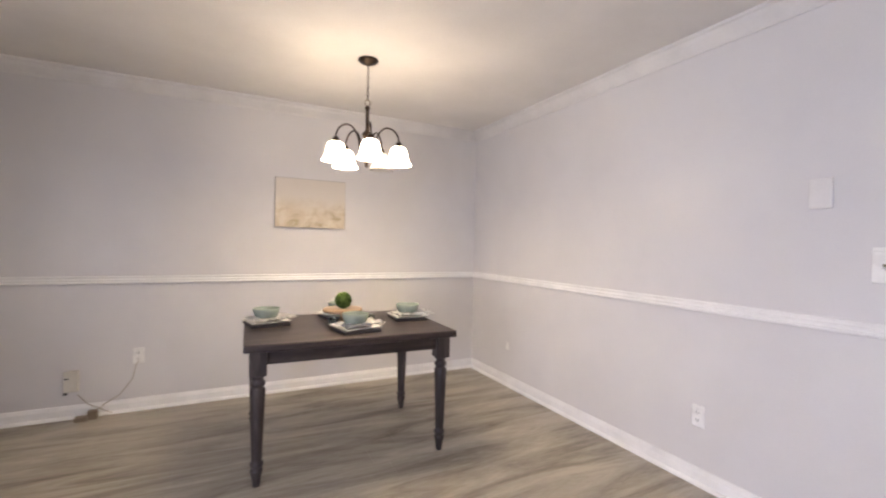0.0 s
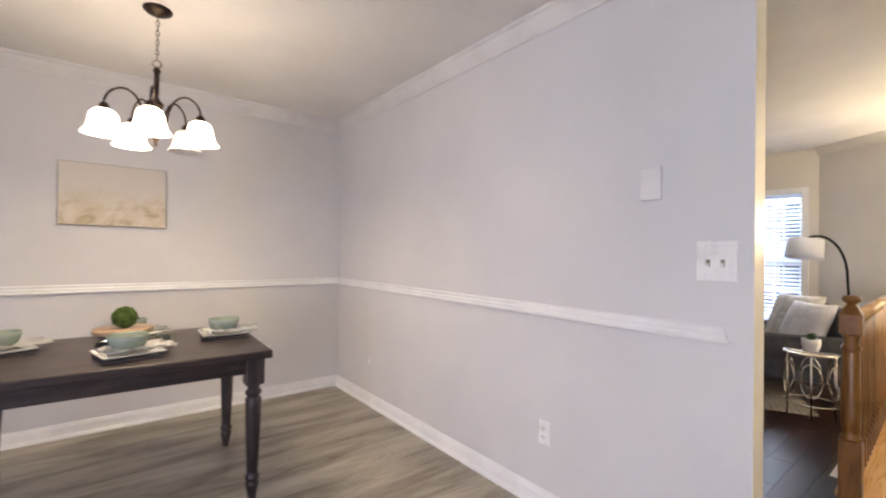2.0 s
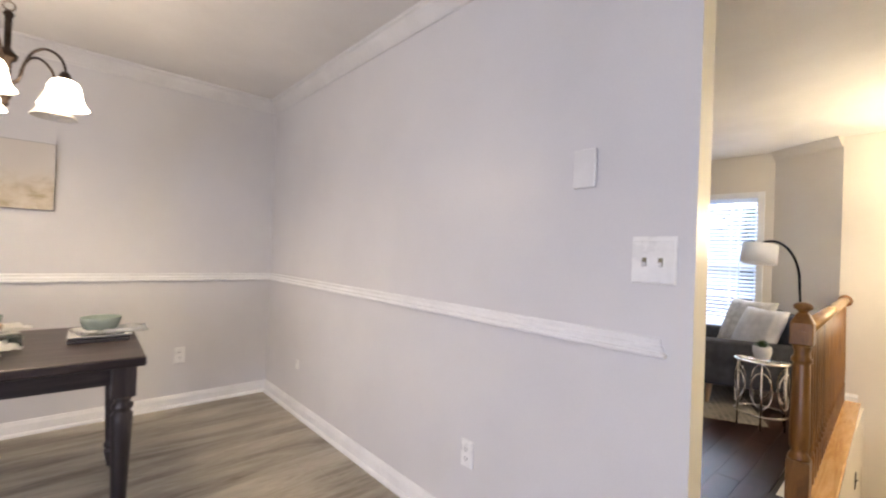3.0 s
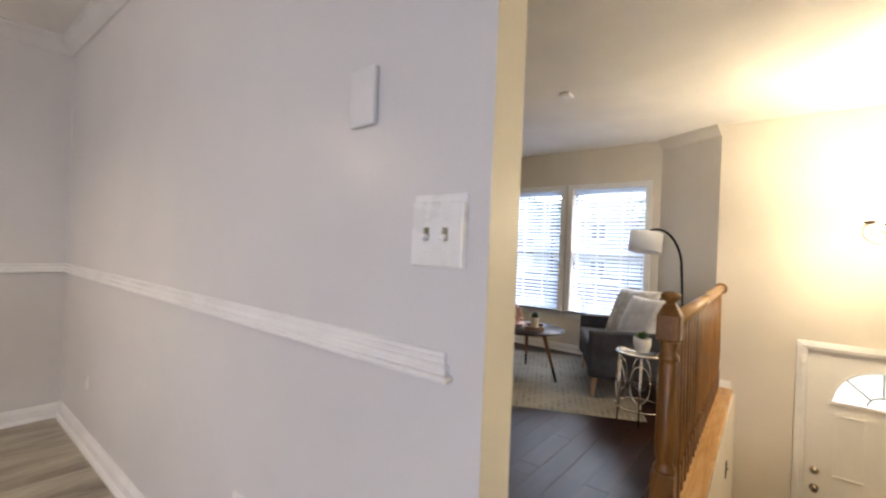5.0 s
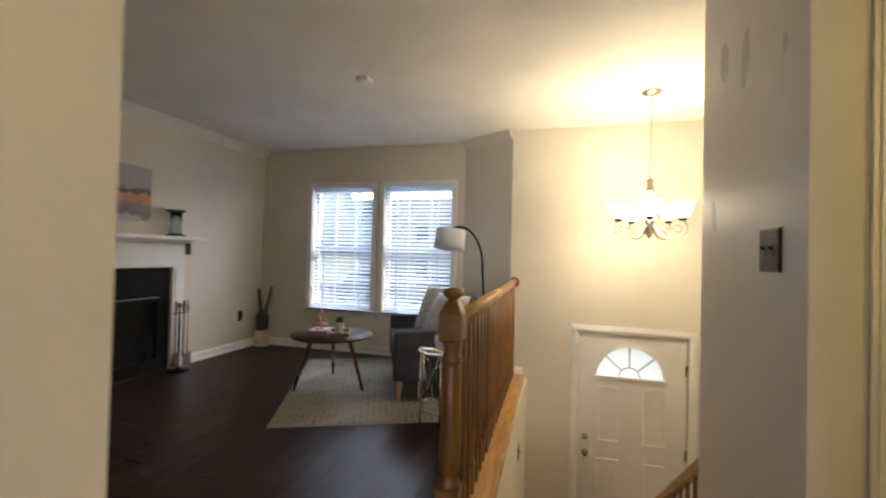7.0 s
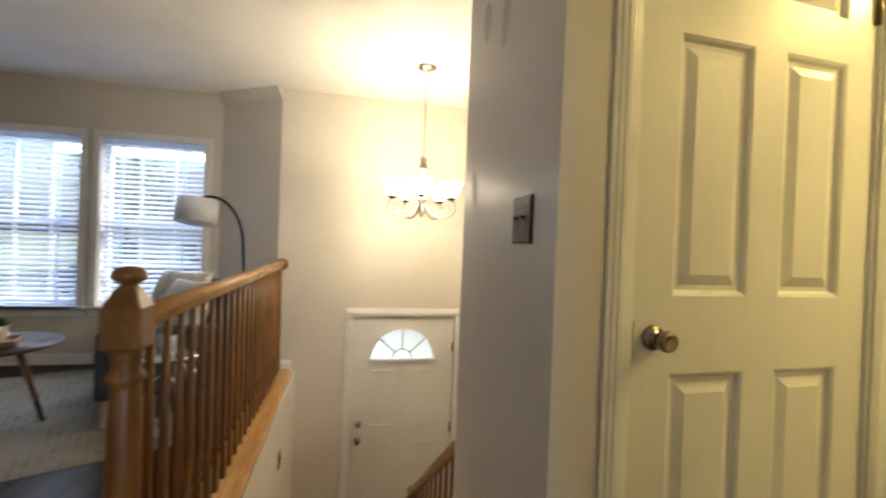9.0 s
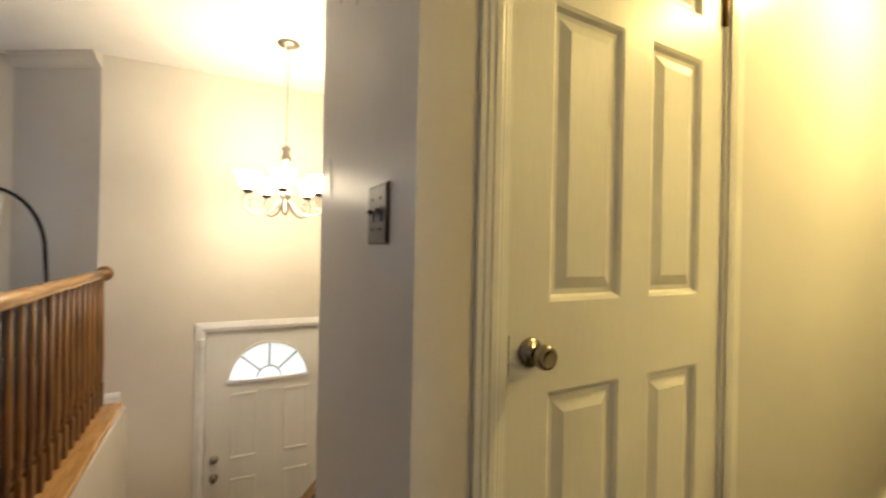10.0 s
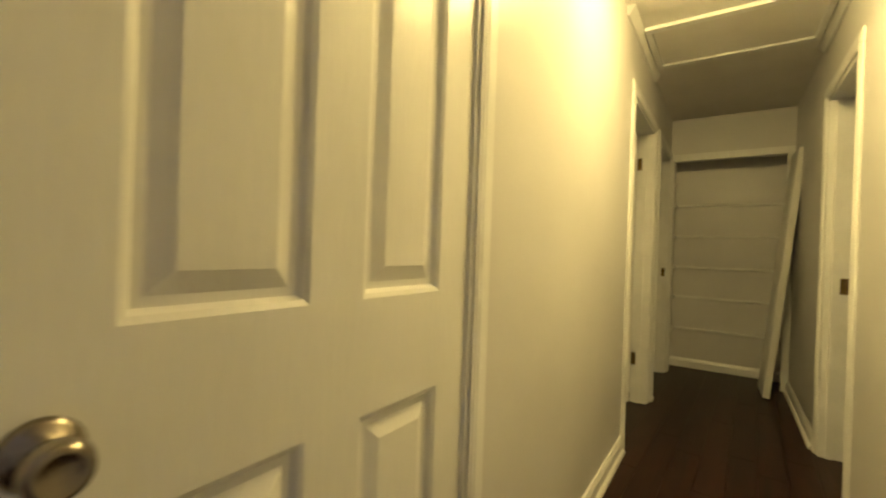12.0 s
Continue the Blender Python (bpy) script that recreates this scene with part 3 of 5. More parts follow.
def panel_door(name, w, h, cols, rows, at, label, t=0.035, fan=False):
    """A moulded door in its own frame: x from 0 to w, front towards -y, panels recessed with a raised field. Local front is turned by the pose."""
    door = new(name)
    door.matrix_world = at
    tagged(door, label, "door", "", "structure")
    bm = bmesh.new()
    xs = sorted({0, w, *[v for c in cols for v in c]})
    zs = sorted({0, h, *[v for r in rows for v in r]})
    for i in range(len(xs) - 1):
        for j in range(len(zs) - 1):
            if (xs[i], xs[i + 1]) in cols and (zs[j], zs[j + 1]) in rows:
                continue
            box(bm, xs[i], xs[i + 1], 0, t, zs[j], zs[j + 1])
    bmesh.ops.remove_doubles(bm, verts=bm.verts, dist=1e-5)
    part("frame", bm, DOOR_PAINT, door)
    k, d, g = 0.030, 0.013, 0.010
    for a, b in cols:
        for c, e in rows:
            bm = bmesh.new()
            loops = []
            for inset, depth in ((0, 0), (0.008, 0.004), (0.014, d), (0.026, d), (k + 0.022, d - g)):
                loops.append([bm.verts.new(p) for p in ((a + inset, depth, c + inset), (b - inset, depth, c + inset), (b - inset, depth, e - inset), (a + inset, depth, e - inset))])
            for p, q in zip(loops, loops[1:]):
                for n in range(4):
                    bm.faces.new((p[n], p[(n + 1) % 4], q[(n + 1) % 4], q[n]))
            bm.faces.new(loops[-1])
            back = [bm.verts.new(p) for p in ((a, t, c), (b, t, c), (b, t, e), (a, t, e))]
            bm.faces.new(back)
            for n in range(4):
                bm.faces.new((loops[0][n], loops[0][(n + 1) % 4], back[(n + 1) % 4], back[n]))
            part("panel", bm, DOOR_PAINT, door)
    return door


def knob(parent, x, z, material, r=0.0255, y=0.0):
    turn = Matrix.Rotation(radians(90), 3, "X")
    bm = bmesh.new()
    lathe(bm, [(0.031, 0.0), (0.031, 0.005), (0.026, 0.010), (0.013, 0.012), (0.012, 0.024), (0.017, 0.030), (r - 0.002, 0.037), (r, 0.046), (r - 0.003, 0.056), (0.017, 0.0585), (0.014, 0.056), (0.0, 0.055)], (x, y, z), 28, turn)
    return part("door_knob", bm, material, parent, "round satin nickel door knob")


def hinge(parent, x, y, z):
    bm = boxes((x - 0.010, x + 0.010, y, y + 0.003, z - 0.045, z + 0.045))
    lathe(bm, [(0.006, -0.045), (0.006, 0.045)], (x, y - 0.004, z), 10)
    return part("hinge", bm, BRASS, parent, "aged brass hinge")


# closet door: seen from the hall, hinged at its far side
closet = panel_door("door_1", 0.764, 2.03, [(0.113, 0.338), (0.443, 0.657)], [(0.205, 0.826), (1.016, 1.654), (1.772, 1.905)], pose(DX + 0.008, CD0 - 0.012, 0.008, 0, 0, -90), "closed white six-panel closet door with nickel knob")
knob(closet, 0.062, 0.915, NICKEL)
for hz in (0.25, 1.82):
    hinge(closet, 0.760, -0.003, hz)
part("latch_plate", boxes((-0.011, 0.004, -0.006, 0.0, 0.875, 0.955)), SLOT, closet, "dark latch plate")
part("strike_plate", boxes((HR - 0.105, HR - 0.07, -3.8495, -3.847, 0.93, 1.02)), BRASS, bpy.data.objects["door_jamb_3"], "brass strike plate")
for hz in (0.33, 1.80):
    part("hinge", boxes((DX + 0.080, DX + 0.110, -4.1195, -4.116, hz - 0.045, hz + 0.045)), BRASS, bpy.data.objects["door_jamb_2"], "brass hinge leaf")

part("strike_plate", boxes((DX + 0.015, DX + 0.045, -5.1695, -5.166, 0.92, 1.0)), BRASS, bpy.data.objects["door_jamb_5"], "brass strike plate")

# hall door leaf, swung open into its room
leaf = panel_door("door_2", 0.90, 2.03, [(0.115, 0.40), (0.50, 0.785)], [(0.215, 0.868), (1.058, 1.675), (1.792, 1.925)], pose(DX + 0.125, -4.105, 0.008, 0, 0, 28), "white panel door standing open into its room")
knob(leaf, 0.84, 0.945, NICKEL)

# front door: fan light above four panels
FW = FD0 - FD1
front = new("door_3")
front.matrix_world = pose(EE + 0.02, FD0 - 0.006, LOW + 0.006, 0, 0, -90)
tagged(front, "closed white front door with half-round fan light", "door", "", "structure")
w, h, t = FW - 0.012, FDT - LOW - 0.012, 0.045
FC, FZ, FR = 0.444, LOW * -1 + 0.07, 0.287
bm = bmesh.new()
arc_pts = arc(FC, FZ, FR, 0, 180, 24)
for y in (0.0, t):
    outer = [bm.verts.new((x, y, z)) for x, z in ((w, FZ), (w, h), (0, h), (0, FZ))]
    inner = [bm.verts.new((x, y, z)) for x, z in arc_pts]
    # fan of faces round the half circle
    for k in range(24):
        a = 180 * (k + 0.5) / 24
        corner = outer[0] if a < 40 else outer[1] if a < 90 else outer[2] if a < 140 else outer[3]
        bm.faces.new((inner[k], inner[k + 1], corner))
    a_id = [k for k in range(24) if 180 * (k + 0.5) / 24 < 40][-1] + 1
    b_id = [k for k in range(24) if 180 * (k + 0.5) / 24 < 90][-1] + 1
    c_id = [k for k in range(24) if 180 * (k + 0.5) / 24 < 140][-1] + 1
    bm.faces.new((inner[a_id], outer[0], outer[1]))
    bm.faces.new((inner[b_id], outer[1], outer[2]))
    bm.faces.new((inner[c_id], outer[2], outer[3]))
    low = [bm.verts.new((x, y, 0)) for x in (0, w)]
    bm.faces.new((outer[3], inner[24], inner[0], outer[0], low[1], low[0]))
part("slab", bm, DOOR_PAINT, front)
bm = bmesh.new()
for k in range(24):
    (x0, z0), (x1, z1) = arc_pts[k], arc_pts[k + 1]
    run(bm, [(-0.008, -0.008), (0.018, -0.008), (0.018, 0.008), (-0.008, 0.008)], (x0, -0.002, z0), (x1, -0.002, z1), (0, -1, 0))
box(bm, FC - FR - 0.02, FC + FR + 0.02, -0.018, 0.004, FZ - 0.016, FZ + 0.008, bevel=0.003)
part("fan_light_frame", bm, TRIM, front, "white half-round fan light moulding")
bm = bmesh.new()
for a in (42, 90, 138):
    ca, sa = math.cos(radians(a)), math.sin(radians(a))
    tube(bm, [(FC + 0.09 * ca, 0.012, FZ + 0.09 * sa), (FC + FR * ca, 0.012, FZ + FR * sa)], 0.006, 6)
pts = [(x, 0.012, z) for x, z in arc(FC, FZ, 0.09, 0, 180, 12)]
tube(bm, pts, 0.006, 6)
part("muntin", bm, CANVAS_EDGE, front, "grey lead came of the fan light")
bm = bmesh.new()
for y in (0.018, 0.024):
    bm.faces.new([bm.verts.new((x, y, z)) for x, z in arc_pts])
pane = part("pane", bm, FAN_GLASS, front, "obscure glass of the fan light")
pane.visible_shadow = False
for x0, x1 in ((0.175, 0.355), (0.565, 0.745)):
    for z0, z1 in ((0.30, 0.88), (1.03, 1.545)):
        bm = bmesh.new()
        for q in ((x0, x1, z0, z0 + 0.022, 0.007), (x0, x1, z1 - 0.022, z1, 0.007), (x0, x0 + 0.016, z0 + 0.022, z1 - 0.022, 0.0018), (x1 - 0.016, x1, z0 + 0.022, z1 - 0.022, 0.0018)):
            box(bm, q[0], q[1], -q[4], 0.002, q[2], q[3], bevel=0.0015 if q[4] < 0.005 else 0.004)
        part("panel", bm, DOOR_PAINT, front)
knob(front, 0.065, 0.915, NICKEL, 0.024)
bm = bmesh.new()
lathe(bm, [(0.030, 0.0), (0.030, 0.008), (0.022, 0.016), (0.012, 0.018), (0.012, 0.026), (0, 0.026)], (0.065, 0, 1.06), 24, Matrix.Rotation(radians(90), 3, "X"))
part("deadbolt", bm, NICKEL, front, "round nickel deadbolt")
for hz in (0.25, 1.0, 1.75):
    hinge(front, w - 0.004, -0.004, hz)
part("contact_sensor", boxes((-0.045, -0.012, -0.062, -0.0385, 1.92, 1.99), bevel=0.004), PLASTIC, front, "small white plastic contact sensor")

# ---- windows with blinds ----
def window(name, y0, y1, z0, z1):
    win = new(name)
    win.matrix_world = pose(WIN, 0, 0)
    tagged(win, "double-hung window with white horizontal blinds half open", "window", "", "structure")
    bm = bmesh.new()
    for q in ((0.085, 0.125, y0, y0 + 0.04, z0, z1), (0.085, 0.125, y1 - 0.04, y1, z0, z1), (0.085, 0.125, y0 + 0.04, y1 - 0.04, z0, z0 + 0.045), (0.085, 0.125, y0 + 0.04, y1 - 0.04, z1 - 0.04, z1), (0.080, 0.130, y0 + 0.04, y1 - 0.04, (z0 + z1) / 2 - 0.02, (z0 + z1) / 2 + 0.02)):
        box(bm, *q, bevel=0.003)
    part("window_frame", bm, TRIM, win)
    bm = bmesh.new()
    for k in (1, 2):
        yy = y0 + (y1 - y0) * k / 3
        box(bm, 0.098, 0.112, yy - 0.009, yy + 0.009, z0 + 0.045, z1 - 0.04)
    for k in (1, 3):
        zz = z0 + (z1 - z0) * k / 4
        box(bm, 0.0985, 0.1115, y0 + 0.04, y1 - 0.04, zz - 0.009, zz + 0.009)
    part("muntin", bm, TRIM, win)
    zm = (z0 + z1) / 2
    for a, b in ((z0 + 0.045, zm - 0.02), (zm + 0.02, z1 - 0.04)):
        p = part("pane", boxes((0.103, 0.107, y0 + 0.04, y1 - 0.04, a, b)), GLASS, win)
        p.visible_shadow = False
    bm = bmesh.new()
    for q in ((-0.018, 0, y0 - 0.06, y0, z0 - 0.02, z1 + 0.06), (-0.018, 0, y1, y1 + 0.06, z0 - 0.02, z1 + 0.06), (-0.018, 0, y0, y1, z1, z1 + 0.06), (-0.014, 0, y0 - 0.05, y1 + 0.05, z0 - 0.085, z0 - 0.02)):
        box(bm, *q, bevel=0.004)
    part("casing", bm, TRIM, win)
    part("window_sill", boxes((-0.045, 0.085, y0, y1, z0 - 0.022, z0 + 0.002), (-0.045, -0.018, y0 - 0.07, y1 + 0.07, z0 - 0.022, z0 + 0.002), bevel=0.004), TRIM, win)
    part("blind_headrail", boxes((0.012, 0.062, y0 + 0.006, y1 - 0.006, z1 - 0.045, z1 - 0.002), bevel=0.004), BLIND, win)
    part("blind_bottom_rail", boxes((0.016, 0.060, y0 + 0.01, y1 - 0.01, z0 + 0.006, z0 + 0.024), bevel=0.004), BLIND, win)
    slat_mesh = None
    n = 32
    for k in range(n):
        z = z0 + 0.05 + (z1 - z0 - 0.11) * k / (n - 1)
        if slat_mesh is None:
            bm = bmesh.new()
            prof = [(-0.023, -0.004), (-0.008, 0.001), (0.008, 0.001), (0.023, -0.004), (0.023, -0.0015), (0.008, 0.0035), (-0.008, 0.0035), (-0.023, -0.0015)]
            ends = [[bm.verts.new((u, yy, v)) for u, v in prof] for yy in (y0 + 0.01, y1 - 0.01)]
            for j in range(8):
                bm.faces.new((ends[0][j], ends[0][(j + 1) % 8], ends[1][(j + 1) % 8], ends[1][j]))
            bm.faces.new(ends[0])
            bm.faces.new(ends[1])
            s = part("slat", bm, BLIND, win)
            slat_mesh = s.data
        else:
            s = new("slat", slat_mesh)
            s.parent = win
        s.matrix_local = pose(0.038, 0, z, 0, -32, 0)
    bm = bmesh.new()
    for f in (0.2, 0.8):
        yy = y0 + (y1 - y0) * f
        box(bm, 0.010, 0.012, yy - 0.008, yy + 0.008, z0 + 0.02, z1 - 0.045)
    part("ladder_tape", bm, BLIND, win)
    return win


window("window_1", 2.265, 3.07, 0.49, 1.95)
window("window_2", 1.30, 2.12, 0.49, 1.95)

# unseen glass door in the dining room's west wall, added to let the daylight in
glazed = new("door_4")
tagged(glazed, "unseen sliding glass door added as daylight source", "door", "", "structure")
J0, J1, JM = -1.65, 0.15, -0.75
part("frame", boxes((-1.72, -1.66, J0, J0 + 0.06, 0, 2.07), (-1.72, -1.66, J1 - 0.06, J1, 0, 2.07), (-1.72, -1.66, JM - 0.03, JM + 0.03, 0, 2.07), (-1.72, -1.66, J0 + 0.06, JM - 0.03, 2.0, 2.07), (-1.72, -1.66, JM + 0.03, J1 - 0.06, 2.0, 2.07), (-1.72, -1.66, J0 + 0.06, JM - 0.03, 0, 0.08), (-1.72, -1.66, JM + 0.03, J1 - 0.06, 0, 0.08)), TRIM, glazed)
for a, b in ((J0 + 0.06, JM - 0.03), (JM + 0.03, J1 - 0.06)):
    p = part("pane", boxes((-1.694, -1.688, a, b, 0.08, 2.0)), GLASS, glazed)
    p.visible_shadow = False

# ---- stairs and railing ----
for k in range(7):
    x0 = 4.30 + 0.255 * k
    z = -0.195 * (k + 1)
    structure("stair_step", boxes((x0, x0 + 0.285 if k < 6 else x0 + 0.27, DY + 0.005, 0.415, z - 0.03, z), (x0 + 0.005, x0 + 0.02, DY + 0.005, 0.415, z, z + 0.165)), STAND_WOOD, "wooden stair step going down to the entry", "step")

P0, P1 = Vector((4.078, 0.498, 0)), Vector((EE, 0.560, 0))
way = (P1 - P0).normalized()
side = Vector((-way.y, way.x, 0))
ry = math.degrees(math.atan2(way.y, way.x))
length = (P1 - P0).length
railing = thing("railing", (P0.x, P0.y, 0), "varnished oak stair railing with turned balusters", "railing", rz=ry)
part("nosing", boxes((-0.02, length, -0.118, 0.06, -0.011, 0.026), bevel=0.008), OAK_LIT, railing, "oak nosing board")


def newel(height, parent, at, square=0.088):
    s = square / 2
    bm = bmesh.new()
    box(bm, at[0] - s, at[0] + s, at[1] - s, at[1] + s, at[2], at[2] + 0.30, bevel=0.004)
    ring = [(0.043, 0.30), (0.044, 0.312), (0.034, 0.33), (0.030, 0.34), (0.038, 0.36), (0.040, 0.42), (0.039, 0.5), (0.034, height - 0.30), (0.032, height - 0.29), (0.041, height - 0.28), (0.041, height - 0.268), (0.032, height - 0.256), (0.031, height - 0.236), (0.037, height - 0.216), (0.036, height - 0.204)]
    lathe(bm, ring, at, 24)
    part("post", bm, OAK_UP_SHADED, parent, at=None)
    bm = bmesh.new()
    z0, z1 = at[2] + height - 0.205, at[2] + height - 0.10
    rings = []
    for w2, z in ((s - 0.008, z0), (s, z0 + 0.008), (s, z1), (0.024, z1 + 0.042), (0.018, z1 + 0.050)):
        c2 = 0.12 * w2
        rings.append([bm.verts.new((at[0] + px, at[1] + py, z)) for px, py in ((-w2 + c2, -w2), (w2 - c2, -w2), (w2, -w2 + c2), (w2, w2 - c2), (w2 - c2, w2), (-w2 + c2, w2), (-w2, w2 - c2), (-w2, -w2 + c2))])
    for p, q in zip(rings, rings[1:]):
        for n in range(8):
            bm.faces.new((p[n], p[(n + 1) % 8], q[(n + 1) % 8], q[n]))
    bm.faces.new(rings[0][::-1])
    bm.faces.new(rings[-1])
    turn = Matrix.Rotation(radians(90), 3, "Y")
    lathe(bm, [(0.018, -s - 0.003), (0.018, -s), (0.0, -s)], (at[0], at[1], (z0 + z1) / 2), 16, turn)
    part("block", bm, OAK_UP_SHADED, parent)
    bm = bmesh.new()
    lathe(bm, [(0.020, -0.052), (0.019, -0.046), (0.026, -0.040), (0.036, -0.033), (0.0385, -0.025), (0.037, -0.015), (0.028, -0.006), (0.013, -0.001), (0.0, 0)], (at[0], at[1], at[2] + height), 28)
    part("cap", bm, OAK_UP_SHADED, parent, "turned mushroom cap")


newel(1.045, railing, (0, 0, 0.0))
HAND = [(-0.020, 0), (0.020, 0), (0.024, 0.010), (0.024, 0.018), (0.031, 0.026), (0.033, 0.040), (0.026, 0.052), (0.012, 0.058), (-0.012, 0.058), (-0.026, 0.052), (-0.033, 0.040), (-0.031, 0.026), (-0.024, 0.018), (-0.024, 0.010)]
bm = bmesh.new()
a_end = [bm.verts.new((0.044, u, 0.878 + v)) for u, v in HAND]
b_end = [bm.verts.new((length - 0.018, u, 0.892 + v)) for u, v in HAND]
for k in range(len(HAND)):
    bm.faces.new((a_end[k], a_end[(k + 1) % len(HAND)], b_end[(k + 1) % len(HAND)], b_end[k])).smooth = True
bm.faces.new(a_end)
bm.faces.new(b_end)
part("handrail", bm, OAK_LIT, railing, "moulded oak handrail")
bm = bmesh.new()
lathe(bm, [(0.0, -0.02), (0.048, -0.02), (0.052, -0.012), (0.050, -0.002), (0, 0.0)], (length - 0.001, 0, 0.918), 24, Matrix.Rotation(radians(90), 3, "Y"))
part("rosette", bm, OAK_UP_SHADED, railing, "round oak wall rosette")
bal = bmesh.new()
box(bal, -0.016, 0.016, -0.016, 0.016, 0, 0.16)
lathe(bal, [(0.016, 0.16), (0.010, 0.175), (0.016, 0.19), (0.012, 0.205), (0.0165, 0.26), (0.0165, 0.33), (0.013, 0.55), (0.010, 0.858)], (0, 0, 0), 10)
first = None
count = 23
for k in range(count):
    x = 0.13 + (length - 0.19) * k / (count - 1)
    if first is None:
        first = part("baluster", bal, OAK_UP_SHADED, railing)
        b = first
    else:
        b = new("baluster", first.data)
        b.parent = railing
    b.matrix_local = Matrix.Translation((x, 0, 0.026))

# rail between the two flights
low_rail = thing("stair_railing", (6.19, -0.55, LOW), "oak railing sloping down to the entry", "railing")
newel(0.79, low_rail, (0, 0, 0), 0.08)
bm = bmesh.new()
slope = 0.738
a_end = [bm.verts.new((-1.70, u, 0.72 + slope * 1.70 + v)) for u, v in HAND]
b_end = [bm.verts.new((-0.04, u, 0.72 + slope * 0.04 + v)) for u, v in HAND]
for k in range(len(HAND)):
    bm.faces.new((a_end[k], a_end[(k + 1) % len(HAND)], b_end[(k + 1) % len(HAND)], b_end[k]))
bm.faces.new(a_end)
bm.faces.new(b_end)
part("handrail", bm, OAK_LIT, low_rail)
for k in range(12):
    x = -0.13 - 0.128 * k
    z0 = max(0.0, 0.195 * math.floor((-x + 0.1) / 0.255))
    bm = bmesh.new()
    lathe(bm, [(0.014, z0), (0.014, z0 + 0.15), (0.010, z0 + 0.2), (0.013, z0 + 0.4), (0.010, 0.725 - slope * x)], (x, 0, 0), 8)
    part("baluster", bm, OAK_UP_SHADED, low_rail)
structure("stair_divider", boxes((4.56, 6.16, -0.59, -0.51, LOW, LOW + 0.02)), STAND_WOOD, "base board of the lower stair rail", "board")

# smears on the stair wall
for sx, sz, hx, hz, lean in ((4.355, 1.925, 0.045, 0.075, 6), (4.16, 1.85, 0.034, 0.10, -8), (3.89, 1.775, 0.014, 0.03, 4), (4.445, 1.345, 0.022, 0.07, 14)):
    bm = bmesh.new()
    ring = [bm.verts.new((hx * math.cos(2 * math.pi * k / 20) * (1 + 0.25 * noise.noise((k * 0.6, sx * 9, 0))), 0.0015, hz * math.sin(2 * math.pi * k / 20))) for k in range(20)]
    bm.faces.new(ring)
    part("smear", bm, SCUFF, bpy.data.objects["wall_stair_side"], "faint grey smear on the paint", at=pose(sx, DY, sz, 0, lean, 0))

# ---- plates on the walls ----
def wall_plate(kind, at, rz, toggles=1, material=PLASTIC, label="", scale=1.0):
    """A switch or outlet plate; local x runs along the wall, -y stands off it."""
    ob = thing(kind, at, label, "switch" if "switch" in kind else "outlet", "light switches" if "switch" in kind else "wall outlets", rz)
    w = (0.070 + 0.046 * (toggles - 1)) * scale
    h = 0.116 * scale
    bm = bmesh.new()
    loops = []
    for inset, y in ((0, 0), (0, -0.003), (0.006, -0.007)):
        loops.append([bm.verts.new((sx * (w / 2 - inset), y, sz * (h / 2 - inset))) for sx, sz in ((-1, -1), (1, -1), (1, 1), (-1, 1))])
    for p, q in zip(loops, loops[1:]):
        for n in range(4):
            bm.faces.new((p[n], p[(n + 1) % 4], q[(n + 1) % 4], q[n]))
    bm.faces.new(loops[-1])
    bm.faces.new(loops[0])
    part("plate", bm, material, ob)
    for k in range(toggles):
        x = (k - (toggles - 1) / 2) * 0.046 * scale
        if "switch" in kind:
            part("slot", boxes((x - 0.0075, x + 0.0075, -0.0085, -0.006, -0.016, 0.016)), SLOT_TAN if material is PLASTIC else SLOT, ob)
            bm = bmesh.new()
            box(bm, -0.004, 0.004, -0.014, 0.0, -0.004, 0.005, bevel=0.001)
            part("toggle", bm, PLASTIC if material is PLASTIC else material, ob, at=pose(x, -0.006, 0.002, -25, 0, 0))
            for sz in (-0.03, 0.03):
                bm = bmesh.new()
                lathe(bm, [(0.003, 0), (0.003, 0.0015), (0, 0.002)], (x, -0.0068, sz * scale), 8, Matrix.Rotation(radians(90), 3, "X"))
                part("screw", bm, material, ob)
        else:
            for sz in (-0.020, 0.020):
                part("socket", boxes((x - 0.017, x + 0.017, -0.009, -0.006, sz - 0.014, sz + 0.014), bevel=0.003), material, ob)
                part("slot", boxes((x - 0.008, x - 0.005, -0.0098, -0.0088, sz - 0.003, sz + 0.007), (x + 0.005, x + 0.008, -0.0098, -0.0088, sz - 0.003, sz + 0.007), (x - 0.002, x + 0.002, -0.0098, -0.0088, sz - 0.010, sz - 0.006)), SLOT, ob)
    return ob


dimmer = thing("light_switch", (WX, 0.664, 1.209), "white double toggle switch plate on dining wall", "switch", "light switches", -90)
part("back_plate", boxes((-0.064, 0.064, -0.007, 0.0, -0.064, 0.078), bevel=0.002), PLASTIC, dimmer)
part("plate", boxes((-0.062, 0.064, -0.017, -0.0072, -0.062, 0.062), bevel=0.0035), PLASTIC, dimmer)
